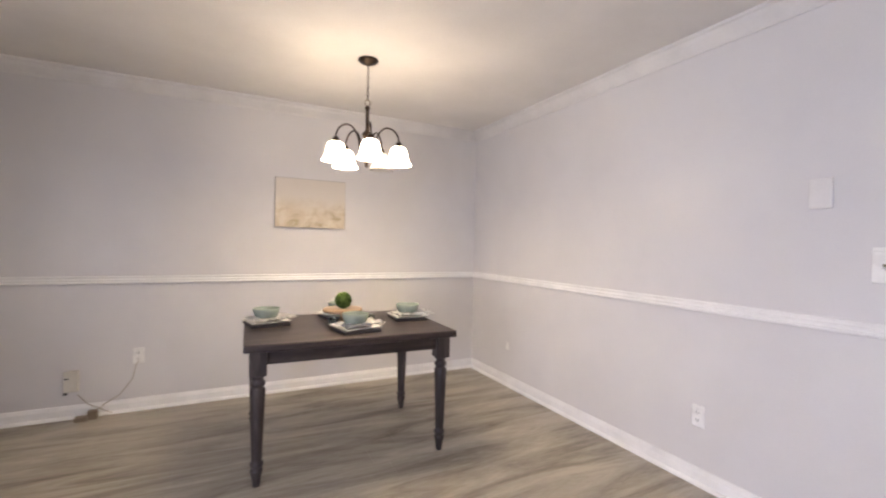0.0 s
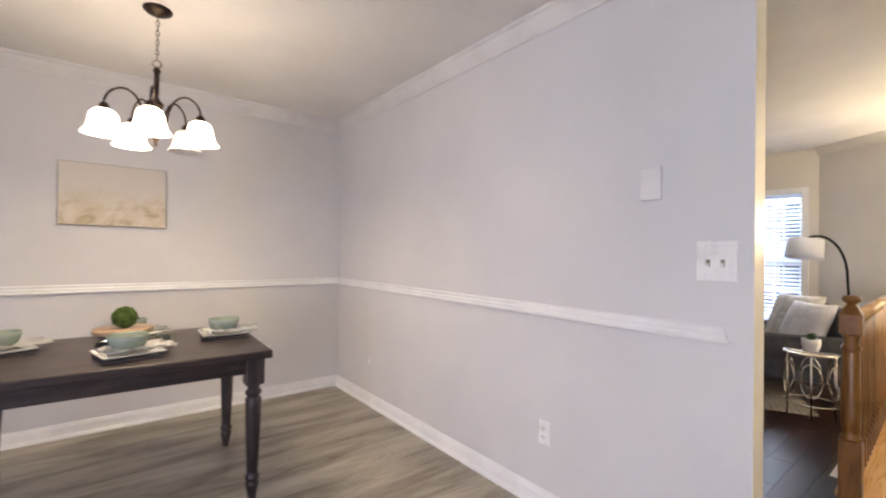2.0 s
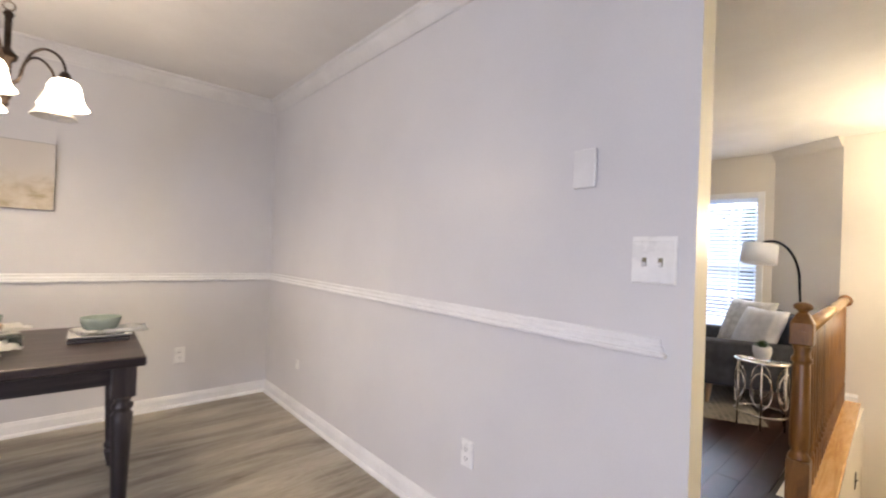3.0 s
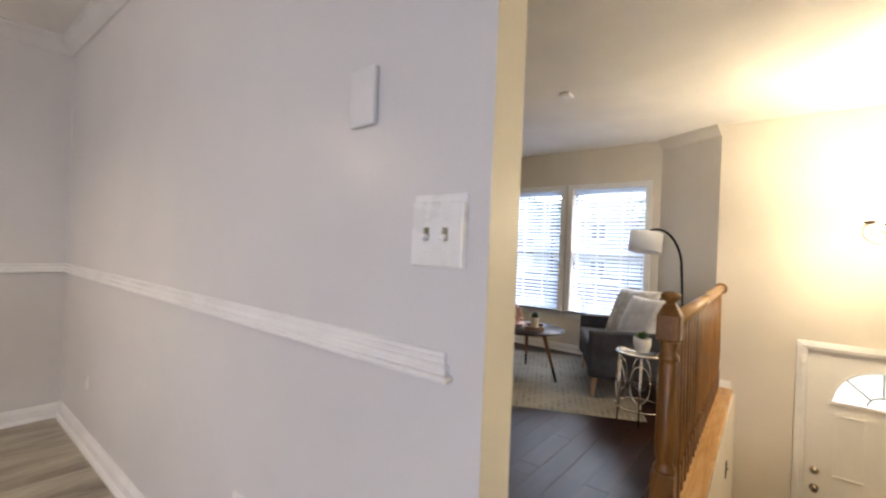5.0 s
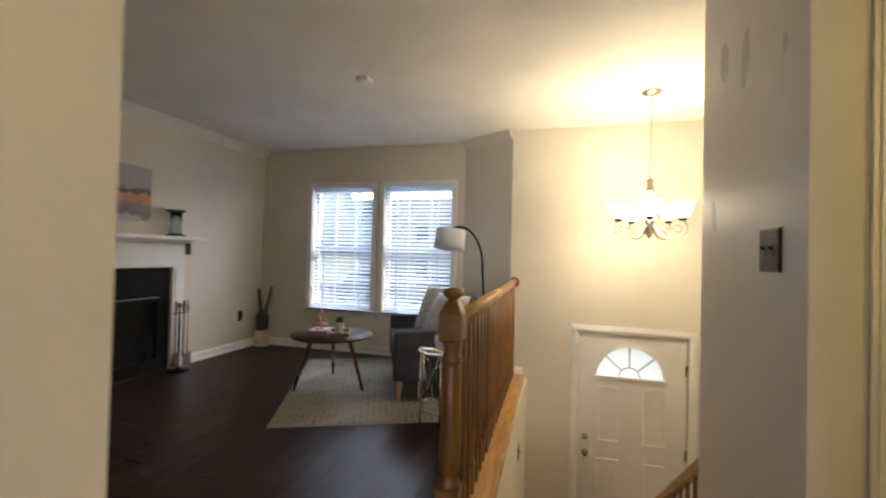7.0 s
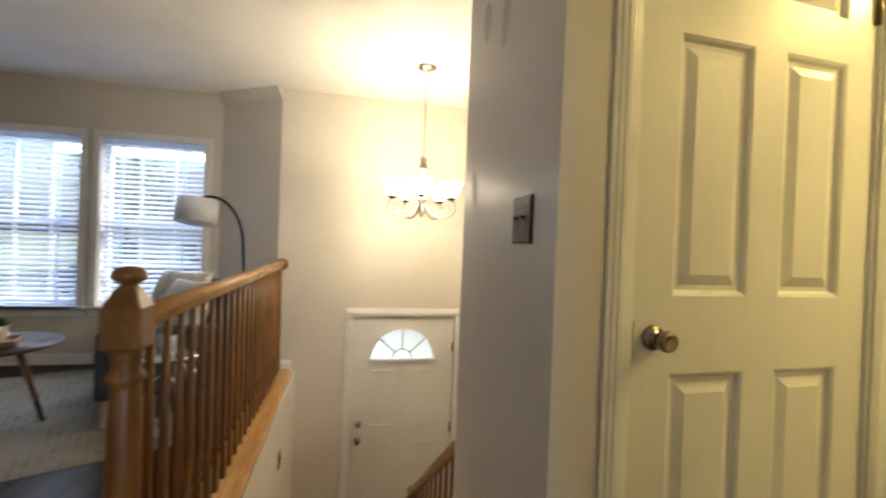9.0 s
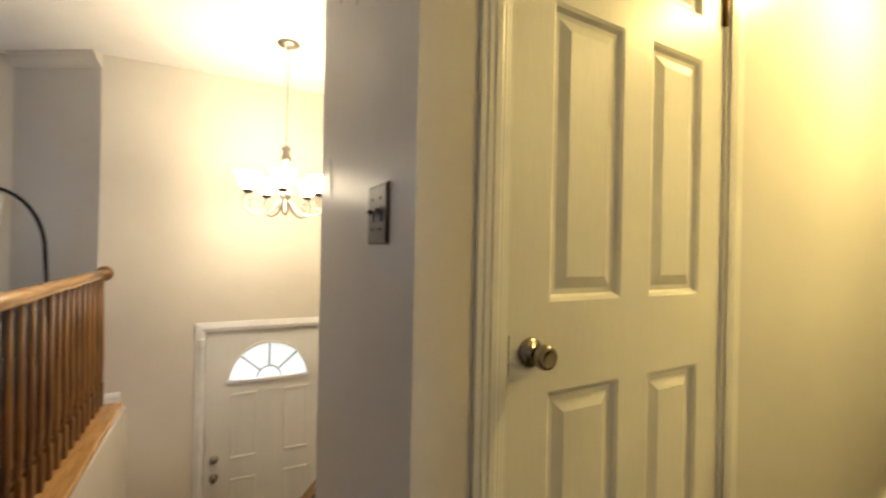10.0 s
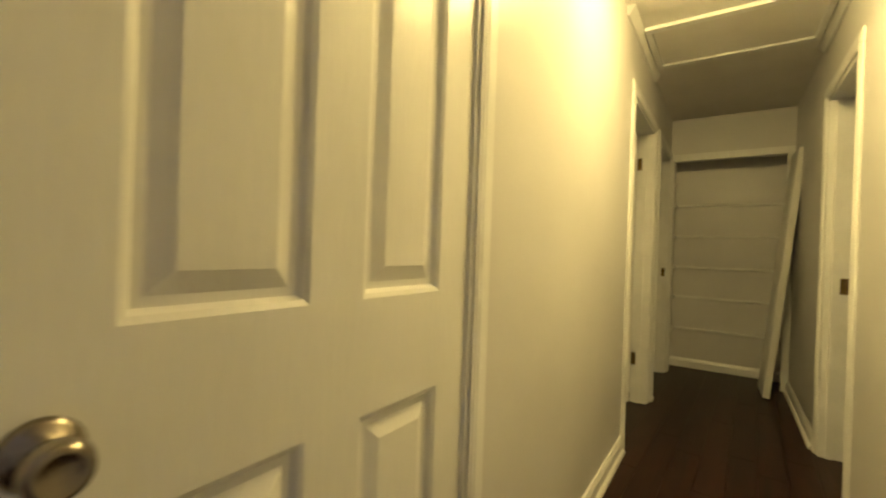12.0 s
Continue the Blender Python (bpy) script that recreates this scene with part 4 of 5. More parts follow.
for x in (-0.023, 0.023):
    part("slot", boxes((x - 0.0065, x + 0.0065, -0.0178, -0.0165, -0.012, 0.013)), SLOT_TAN, dimmer)
    bm = bmesh.new()
    box(bm, -0.0045, 0.0045, -0.016, 0.0, -0.005, 0.005, bevel=0.0015)
    part("toggle", bm, PLASTIC, dimmer, at=pose(x, -0.0168, -0.003, 28, 0, 0))
    for sz in (-0.032, 0.030):
        bm = bmesh.new()
        lathe(bm, [(0.003, 0), (0.003, 0.0012), (0, 0.0018)], (x, -0.017, sz), 8, Matrix.Rotation(radians(90), 3, "X"))
        part("screw", bm, PLASTIC, dimmer)
wall_plate("wall_outlet", (WX - 0.0005, 1.402, 0.365), -90, 1, label="white duplex outlet low on dining wall")
wall_plate("wall_outlet", (2.113, BACK - 0.0005, 0.38), 0, 1, label="white duplex outlet behind the dining table")
wall_plate("wall_outlet", (-0.104, BACK - 0.0005, 0.40), 0, 1, label="white outlet with a cable plugged in")
vent = thing("wall_chime_box", (WX, 0.896, 1.515), "small white cover box on dining wall", "wall box", rz=-90)
part("cover", boxes((-0.042, 0.042, -0.016, 0, -0.066, 0.066), bevel=0.006), CROWN_PAINT, vent)
stub = thing("cable_plate", (WX, 3.15, 0.355), "small white cable stub on dining wall", "cable plate", rz=-90)
part("cover", boxes((-0.022, 0.022, -0.008, 0, -0.032, 0.032), bevel=0.003), PLASTIC, stub)
wall_plate("light_switch", (3.962, DY + 0.0005, 1.201), 180, 2, BRONZE, "dark bronze switch plate on stair wall", 1.1)
wall_plate("light_switch", (5.96, BACK - 0.0005, 1.165), 0, 1, BRONZE, "dark bronze switch plate beside the mantel")
wall_plate("wall_outlet", (6.72, BACK - 0.0005, 0.39), 0, 1, BRONZE, "dark bronze outlet near the cactus")
wall_plate("light_switch", (5.99, 0.4195, -0.40), 0, 1, BRONZE, "dark bronze plate on the stair knee wall")
wallbox = thing("wall_box", (-0.483, BACK, 0.258), "beige low-voltage box low on dining wall", "wall box")
part("cover", boxes((-0.04, 0.04, -0.035, 0, -0.07, 0.075), bevel=0.004), BOX_GREY, wallbox)
part("slot", boxes((-0.036, -0.010, -0.037, -0.034, 0.02, 0.028)), SLOT, wallbox)
part("plug", boxes((-0.04, -0.02, -0.03, -0.005, -0.088, -0.07)), SLOT, wallbox)
cable = thing("cable", (-0.104, BACK - 0.02, 0), "beige cable hanging from outlet to the floor", "cable")
bm = bmesh.new()
tube(bm, [(0, 0.008, 0.37), (-0.01, -0.02, 0.33), (-0.03, -0.02, 0.24), (-0.10, -0.02, 0.14), (-0.19, -0.03, 0.085), (-0.26, -0.05, 0.02), (-0.20, -0.07, 0.012), (-0.14, -0.06, 0.03), (-0.20, -0.045, 0.06), (-0.28, -0.03, 0.10), (-0.34, -0.015, 0.17)], 0.003, 6)
part("cord", bm, CORD, cable)
bm = bmesh.new()
box(bm, -0.34, -0.27, -0.095, -0.05, 0.0, 0.034, bevel=0.006)
box(bm, -0.275, -0.22, -0.075, -0.035, 0.0, 0.062, bevel=0.006)
part("adapter", bm, ADAPTER, cable, "small brown plug adapters")

# ---- dining room ----
table = thing("dining_table", (1.145, 2.69, 0), "dark espresso farmhouse table with turned legs", "table", rz=-2.0)
TW, TD, LX, LYY = 0.585, 0.465, 0.515, 0.355
part("tabletop", boxes((-TW, TW, -TD + 0.03, TD - 0.03, 0.705, 0.745), bevel=0.008), TABLE_WOOD, table)
for y0, y1 in ((-LYY - 0.018, -LYY + 0.004), (LYY - 0.004, LYY + 0.018)):
    part("apron", boxes((-LX + 0.03, LX - 0.03, y0, y1, 0.628, 0.705)), TABLE_WOOD, table)
for x0, x1 in ((-LX - 0.018, -LX + 0.004), (LX - 0.004, LX + 0.018)):
    part("apron", boxes((x0, x1, -LYY + 0.03, LYY - 0.03, 0.628, 0.705)), TABLE_WOOD, table)
LEGP = [(0.010, 0.0), (0.014, 0.004), (0.020, 0.05), (0.025, 0.075), (0.026, 0.09), (0.021, 0.094), (0.021, 0.102), (0.027, 0.108), (0.027, 0.124), (0.020, 0.130), (0.022, 0.150), (0.031, 0.47), (0.032, 0.50), (0.026, 0.507), (0.024, 0.516), (0.031, 0.526), (0.032, 0.540), (0.023, 0.548), (0.024, 0.562), (0.036, 0.575)]
leg_mesh = None
for sx in (-1, 1):
    for sy in (-1, 1):
        if leg_mesh is None:
            bm = bmesh.new()
            lathe(bm, [(r * 1.2, z) for r, z in LEGP], (0, 0, 0), 20)
            box(bm, -0.042, 0.042, -0.042, 0.042, 0.575, 0.704, bevel=0.004)
            g = part("leg", bm, LEG_WOOD, table)
            leg_mesh = g.data
        else:
            g = new("leg", leg_mesh)
            g.parent = table
        g.matrix_local = Matrix.Translation((sx * LX, sy * LYY, 0))


def place_setting(x, y, rz, group="place settings on the table"):
    """Charger and square plate, a napkin and a bowl, each a thing of its own."""
    z = 0.7455
    ch = thing("charger_plate", (x, y, z), "dark square charger on the dining table", "plate", group, rz)
    part("slab", boxes((-0.112, 0.112, -0.112, 0.112, 0, 0.014), bevel=0.003), CHARGER, ch)
    pl = thing("dinner_plate", (x, y, z + 0.0132), "white square plate under a sage bowl", "plate", group, rz + 4)
    bm = bmesh.new()
    loops = []
    for s, q in ((0.06, 0.0), (0.08, 0.002), (0.114, 0.014), (0.116, 0.016), (0.112, 0.017), (0.079, 0.006), (0.0, 0.005)):
        loops.append([bm.verts.new((s * a, s * b, q)) for a, b in ((-1, -1), (0, -1.02), (1, -1), (1.02, 0), (1, 1), (0, 1.02), (-1, 1), (-1.02, 0))])
    for p, q in zip(loops, loops[1:]):
        for n in range(8):
            bm.faces.new((p[n], p[(n + 1) % 8], q[(n + 1) % 8], q[n]))
    bm.faces.new(loops[0])
    bmesh.ops.remove_doubles(bm, verts=bm.verts, dist=1e-5)
    part("dish", bm, CHINA, pl)
    nap = thing("napkin", (x, y, z + 0.028), "crumpled white cloth napkin on a plate", "napkin", group, rz + 20)
    bm = bmesh.new()
    N = 12
    grid = [[bm.verts.new(((i / N - 0.36) * 0.27, (j / N - 0.5) * 0.17, 0.011 + 0.015 * noise.noise((i * 0.7 + x * 9, j * 0.9, y * 5)) + 0.010 * math.sin(j * 1.3 + i * 0.3))) for j in range(N + 1)] for i in range(N + 1)]
    for i in range(N):
        for j in range(N):
            bm.faces.new((grid[i][j], grid[i + 1][j], grid[i + 1][j + 1], grid[i][j + 1])).smooth = True
    bmesh.ops.solidify(bm, geom=bm.faces[:], thickness=0.003)
    part("cloth", bm, NAPKIN, nap)
    bo = thing("bowl", (x, y, z + 0.030), "sage green stoneware bowl on a plate", "bowl", group, rz)
    bm = bmesh.new()
    lathe(bm, [(0.042, 0.0), (0.046, 0.004), (0.064, 0.020), (0.075, 0.048), (0.079, 0.070), (0.077, 0.072), (0.074, 0.068), (0.070, 0.046), (0.058, 0.018), (0.0, 0.012)], (0, 0, 0), 32)
    part("vessel", bm, SAGE, bo)


place_setting(0.69, 2.83, 10)
place_setting(1.15, 2.46, 9)
place_setting(1.59, 2.73, -6)
place_setting(1.17, 2.95, 12)
stand = thing("cake_stand", (1.14, 2.73, 0.7455), "round acacia wood cake stand on the table", "cake stand")
bm = bmesh.new()
lathe(bm, [(0.055, 0), (0.058, 0.006), (0.045, 0.014), (0.020, 0.022), (0.018, 0.060), (0.028, 0.068)], (0, 0, 0), 24)
part("foot", bm, STAND_WOOD, stand)
bm = bmesh.new()
lathe(bm, [(0.118, 0.070), (0.125, 0.074), (0.126, 0.088), (0.121, 0.093), (0, 0.090)], (0, 0, 0), 36)
part("disc", bm, STAND_WOOD, stand)
moss = thing("moss_ball", (1.142, 2.73, 0.8365), "green moss ball on a wooden stand", "moss ball")
bm = bmesh.new()
bmesh.ops.create_icosphere(bm, subdivisions=4, radius=0.053, matrix=Matrix.Translation((0, 0, 0.053)))
for v in bm.verts:
    c = v.co - Vector((0, 0, 0.053))
    v.co = Vector((0, 0, 0.053)) + c * (1 + 0.10 * noise.noise(c * 60) + 0.06 * noise.noise(c * 160))
part("ball", bm, MOSS, moss)
for k in range(2):
    scrap = thing("napkin_ring", (1.06 + 0.24 * k, 2.64 + 0.02 * k, 0.7455), "small dark glass holder on the table", "holder")
    bm = bmesh.new()
    lathe(bm, [(0.026, 0), (0.030, 0.005), (0.030, 0.05), (0.027, 0.05), (0.025, 0.008), (0, 0.007)], (0, 0, 0), 20)
    part("cup", bm, GREEN_GLASS, scrap)

picture = thing("canvas_picture", (1.102, BACK, 1.588), "pale landscape canvas picture on the dining wall", "picture")
part("canvas", boxes((-0.288, 0.288, -0.034, -0.004, -0.204, 0.204)), CANVAS_FIELD, picture)
part("stretcher", boxes((-0.2905, 0.2905, -0.030, -0.002, -0.2075, 0.2075)), CANVAS_EDGE, picture)


def bell(bm, at, flip=1):
    """A flared glass shade hanging from its collar."""
    wide, tall = 1.0, 0.88
    lathe(bm, [(a * wide, b * tall) for a, b in [(0.030, 0.0), (0.045, -0.012 * flip), (0.054, -0.035 * flip), (0.058, -0.065 * flip), (0.066, -0.100 * flip), (0.080, -0.122 * flip), (0.084, -0.128 * flip), (0.081, -0.128 * flip), (0.064, -0.102 * flip), (0.054, -0.065 * flip), (0.050, -0.035 * flip), (0.040, -0.014 * flip), (0.0, -0.004 * flip)]], at, 28)
    return bm


def flowing(pts, n=5):
    """A smooth run of points through the given ones."""
    ends = [pts[0]] + list(pts) + [pts[-1]]
    out = []
    for a, b, c, d in zip(ends, ends[1:], ends[2:], ends[3:]):
        for j in range(n):
            t = j / n
            out.append(tuple(0.5 * (2 * q + (r - p) * t + (2 * p - 5 * q + 4 * r - s) * t * t + (3 * q - p - 3 * r + s) * t ** 3) for p, q, r, s in zip(a, b, c, d)))
    return out + [pts[-1]]


def dining_chandelier(at):
    ch = thing("chandelier", at, "dark bronze five-arm chandelier with lit bell shades", "chandelier")
    bm = bmesh.new()
    lathe(bm, [(0.062, 0.0), (0.064, -0.006), (0.050, -0.020), (0.022, -0.030), (0.010, -0.038), (0, -0.038)], (0, 0, 0), 28)
    part("canopy", bm, BRONZE, ch)
    bm = bmesh.new()
    for k in range(9):
        z = -0.046 - 0.024 * k
        ringp = []
        for j in range(13):
            a = 2 * math.pi * j / 12
            u, v = 0.0065 * math.cos(a), 0.014 * math.sin(a)
            ringp.append((u, 0, z + v) if k % 2 else (0, u, z + v))
        tube(bm, ringp, 0.0022, 6)
    part("chain", bm, BRONZE, ch)
    bm = bmesh.new()
    ringp = [(0.018 * math.cos(2 * math.pi * j / 16), 0, -0.272 + 0.018 * math.sin(2 * math.pi * j / 16)) for j in range(17)]
    tube(bm, ringp, 0.004, 8)
    part("loop", bm, NICKEL, ch)
    bm = bmesh.new()
    lathe(bm, [(0.0, -0.288), (0.010, -0.290), (0.018, -0.305), (0.012, -0.320), (0.011, -0.44), (0.020, -0.455), (0.034, -0.470), (0.030, -0.488), (0.016, -0.50), (0.014, -0.60), (0.024, -0.62), (0.018, -0.645), (0.010, -0.66), (0.014, -0.672), (0.0, -0.685)][::-1], (0, 0, 0), 20)
    part("stem", bm, BRONZE, ch)
    for k in range(5):
        a = radians(-100 + 72 * k)
        ca, sa = math.cos(a), math.sin(a)
        prof = [(0.015, -0.585), (0.045, -0.56), (0.060, -0.50), (0.085, -0.452), (0.120, -0.430), (0.155, -0.436), (0.186, -0.462), (0.202, -0.500), (0.203, -0.525)]
        bm = bmesh.new()
        tube(bm, [(r * ca, r * sa, z) for r, z in flowing(prof)], 0.0055, 8)
        part("arm", bm, BRONZE, ch)
        bm = bmesh.new()
        lathe(bm, [(0.034, -0.555), (0.035, -0.60), (0.020, -0.528), (0.012, -0.515), (0, -0.515)], (0.203 * ca, 0.203 * sa, 0), 20)
        part("shade_holder", bm, BRONZE, ch)
        part("shade", bell(bmesh.new(), (0.203 * ca, 0.203 * sa, -0.549)), UNLIT_SHADE if k == 2 else LIT_SHADE, ch, "unlit frosted glass bell shade" if k == 2 else "lit frosted glass bell shade")
        bm = bmesh.new()
        lathe(bm, [(0.0, -0.665), (0.016, -0.660), (0.027, -0.642), (0.027, -0.628), (0.014, -0.598), (0.012, -0.575), (0, -0.575)], (0.203 * ca, 0.203 * sa, 0), 16)
        part("bulb", bm, UNLIT_SHADE if k == 2 else LIT_BULB, ch, "dead frosted bulb" if k == 2 else "lit frosted bulb")
    return ch


dining_chandelier((1.247, 2.625, CEIL))

# ---- entry chandelier ----
def entry_chandelier(at):
    ch = thing("chandelier", at, "aged metal entry chandelier with lit upturned shades", "chandelier")
    bm = bmesh.new()
    lathe(bm, [(0.070, 0.0), (0.070, -0.008), (0.045, -0.022), (0.012, -0.030), (0, -0.030)], (0, 0, 0), 28)
    part("canopy", bm, NICKEL, ch)
    bm = bmesh.new()
    for k in range(26):
        z = -0.045 - 0.0235 * k
        ringp = []
        for j in range(9):
            a = 2 * math.pi * j / 8
            u, v = 0.006 * math.cos(a), 0.0135 * math.sin(a)
            ringp.append((u, 0, z + v) if k % 2 else (0, u, z + v))
        tube(bm, ringp, 0.002, 5)
    part("chain", bm, BRASS, ch)
    bm = bmesh.new()
    lathe(bm, [(0.0, -0.645), (0.014, -0.65), (0.030, -0.672), (0.018, -0.69), (0.026, -0.72), (0.034, -0.74), (0.016, -0.76), (0.014, -0.90), (0.026, -0.925), (0.042, -0.945), (0.030, -0.985), (0.016, -1.02), (0.026, -1.05), (0.012, -1.085), (0.0, -1.10)][::-1], (0, 0, 0), 20)
    part("stem", bm, NICKEL, ch)
    for k in range(5):
        a = radians(26 + 72 * k)
        ca, sa = math.cos(a), math.sin(a)
        prof = [(0.018, -0.985), (0.045, -1.03), (0.085, -1.075), (0.145, -1.095), (0.205, -1.085), (0.245, -1.05), (0.250, -1.01), (0.236, -0.98), (0.220, -0.968)]
        bm = bmesh.new()
        tube(bm, [(r * ca, r * sa, z) for r, z in flowing(prof, 4)], 0.006, 8)
        curl = [(0.190 - 0.034 * math.cos(radians(t)) * (1 - t / 700), -1.03 + 0.034 * math.sin(radians(t)) * (1 - t / 700)) for t in range(0, 420, 30)]
        tube(bm, [(r * ca, r * sa, z) for r, z in curl], 0.004, 6)
        part("arm", bm, NICKEL, ch)
        bm = bmesh.new()
        lathe(bm, [(0.0, -0.972), (0.022, -0.970), (0.030, -0.955), (0.026, -0.945), (0, -0.945)], (0.220 * ca, 0.220 * sa, 0), 18)
        part("cup", bm, BRONZE, ch)
        bm = bmesh.new()
        lathe(bm, [(0.0, -0.944), (0.030, -0.943), (0.044, -0.925), (0.052, -0.895), (0.066, -0.86), (0.078, -0.845), (0.074, -0.845), (0.060, -0.862), (0.046, -0.895), (0.036, -0.925), (0.0, -0.936)], (0.220 * ca, 0.220 * sa, 0), 26)
        part("shade", bm, LIT_SHADE_FOYER, ch, "lit frosted glass shade")
    return ch


entry_chandelier((5.955, -0.51, CEIL))

# ---- living room ----
rug = thing("area_rug", (4.90, 1.955, 0.001), "cream and grey woven area rug on dark floor", "rug", rz=24.7)
bm = bmesh.new()
NX, NY = 48, 32
for i in range(NX + 1):
    for j in range(NY + 1):
        x, y = 1.86 * i / NX, -1.22 * j / NY
        e = min(i, j, NX - i, NY - j)
        bm.verts.new((x, y, (0.009 if e else 0.001) + 0.002 * noise.noise((x * 6, y * 6, 0))))
bm.verts.ensure_lookup_table()
for i in range(NX):
    for j in range(NY):
        q = i * (NY + 1) + j
        bm.faces.new((bm.verts[q], bm.verts[q + 1], bm.verts[q + NY + 2], bm.verts[q + NY + 1]))
part("weave", bm, RUG, rug)

coffee = thing("coffee_table", (5.83, 2.03, 0.010), "round dark walnut coffee table with splayed legs", "table")
bm = bmesh.new()
lathe(bm, [(0.0, 0.425), (0.325, 0.425), (0.345, 0.432), (0.350, 0.440), (0.346, 0.447), (0, 0.449)], (0, 0, 0), 48)
part("tabletop", bm, WALNUT, coffee)
bm = bmesh.new()
lathe(bm, [(0.18, 0.40), (0.18, 0.425)], (0, 0, 0), 32)
part("frame", bm, WALNUT, coffee)
for fx, fy in ((5.575, 2.225), (5.79, 1.705), (6.15, 2.195)):
    dx, dy = fx - 5.83, fy - 2.03
    bm = bmesh.new()
    tube(bm, [(dx, dy, 0.0), (dx * 0.88, dy * 0.88, 0.12)], 0.010, 12, 0.013)
    part("leg_tip", bm, BLACK, coffee, "black leg tip")
    bm = bmesh.new()
    tube(bm, [(dx * 0.88, dy * 0.88, 0.12), (dx * 0.55, dy * 0.55, 0.424)], 0.013, 12, 0.02)
    part("leg", bm, WALNUT_LEG, coffee)
TT = 0.4595
mag = thing("magazine", (5.87, 2.17, TT), "pink magazines stacked on the coffee table", "magazine", rz=20)
part("stack", boxes((-0.10, 0.10, -0.075, 0.075, 0, 0.012), (-0.095, 0.10, -0.07, 0.075, 0.0125, 0.022)), PAPER, mag)
geo = thing("geometric_ornament", (5.87, 2.17, TT + 0.0225), "rose copper geometric ornament on magazines", "ornament")
bm = bmesh.new()
tops = [Vector((0.065 * math.cos(a), 0.065 * math.sin(a), 0.045)) for a in [2 * math.pi * k / 5 for k in range(5)]]
apex, foot = Vector((0, 0, 0.175)), [Vector((0.035 * math.cos(a + 0.6), 0.035 * math.sin(a + 0.6), 0.004)) for a in [2 * math.pi * k / 5 for k in range(5)]]
for k in range(5):
    tube(bm, [tops[k], apex], 0.0065, 6)
    tube(bm, [tops[k], tops[(k + 1) % 5]], 0.0065, 6)
    tube(bm, [tops[k], foot[k]], 0.004, 6)
    tube(bm, [foot[k], foot[(k + 1) % 5]], 0.004, 6)
part("wire_frame", bm, ROSE, geo)
tray = thing("wooden_tray", (5.80, 1.94, TT), "small brown wooden tray on the coffee table", "tray", rz=25)
part("base", boxes((-0.11, 0.11, -0.08, 0.08, 0, 0.008)), BOOK, tray)
part("rim", boxes((-0.115, 0.115, -0.085, -0.076, 0, 0.032), (-0.115, 0.115, 0.076, 0.085, 0, 0.032), (-0.115, -0.106, -0.076, 0.076, 0, 0.032), (0.106, 0.115, -0.076, 0.076, 0, 0.032)), BOOK, tray)


def leaf_tuft(bm, at, n, length, spread, seed, width=0.012):
    rnd = random.Random(seed)
    for _ in range(n):
        a, tilt, l = rnd.uniform(0, 6.283), rnd.uniform(0.1, spread), length * rnd.uniform(0.6, 1.1)
        d = Vector((math.cos(a) * math.sin(tilt), math.sin(a) * math.sin(tilt), math.cos(tilt)))
        s = Vector((-math.sin(a), math.cos(a), 0)) * width
        p = Vector(at)
        q = [p - s * 0.4, p + s * 0.4, p + d * l * 0.55 + s, p + d * l + Vector((0, 0, -0.12 * l)), p + d * l * 0.55 - s]
        bm.faces.new([bm.verts.new(v) for v in q])


def potted(at, r, h, material, label, n, l, seed, kind="potted_plant"):
    po = thing(kind, at, label, "plant")
    bm = bmesh.new()
    lathe(bm, [(r * 0.72, 0), (r * 0.78, 0.004), (r, h * 0.55), (r * 0.98, h), (r * 0.90, h), (r * 0.88, h * 0.85), (0, h * 0.85)], (0, 0, 0), 8 if r > 0.045 else 20)
    part("pot", bm, material, po)
    bm = bmesh.new()
    leaf_tuft(bm, (0, 0, h * 0.85), n, l, 1.15, seed)
    part("leaves", bm, LEAF, po, "short green leaves")
    return po


potted((5.80, 1.94, TT + 0.0085), 0.038, 0.10, CLAY, "small green plant in a cream clay pot", 110, 0.075, 3)

# armchair on the rug, turned with it
chair = thing("armchair", (5.56, 1.345, 0.010), "charcoal upholstered armchair with pale wooden legs", "armchair", rz=24.7)
CW, CDP = 1.03, 0.76


def cushion(bm, x0, x1, y0, y1, z0, z1, puff=0.02, n=8):
    """A soft block with bulging faces."""
    r = bmesh.ops.create_cube(bm, size=1.0, matrix=Matrix.Translation(((x0 + x1) / 2, (y0 + y1) / 2, (z0 + z1) / 2)) @ Matrix.Diagonal((x1 - x0, y1 - y0, z1 - z0, 1)))
    edges = list({e for v in r["verts"] for e in v.link_edges})
    s = min(x1 - x0, y1 - y0, z1 - z0)
    bmesh.ops.bevel(bm, geom=edges, offset=s * 0.28, segments=4, profile=0.6, affect="EDGES")
    for f in bm.faces:
        f.smooth = True
    return bm


part("base", cushion(bmesh.new(), 0.02, CW - 0.02, -CDP + 0.02, -0.02, 0.17, 0.33), FABRIC, chair)
part("seat_cushion", cushion(bmesh.new(), 0.115, CW - 0.115, -CDP + 0.14, 0.0, 0.315, 0.44), FABRIC, chair)
for x0, x1 in ((0, 0.115), (CW - 0.115, CW)):
    part("armrest", cushion(bmesh.new(), x0, x1, -CDP + 0.02, -0.01, 0.17, 0.555), FABRIC, chair)
bm = cushion(bmesh.new(), 0.03, CW - 0.03, -CDP, -CDP + 0.16, 0.2, 0.78)
bmesh.ops.rotate(bm, verts=bm.verts, cent=(0, -CDP + 0.1, 0.3), matrix=Matrix.Rotation(radians(6), 3, "X"))
part("backrest", bm, FABRIC, chair)
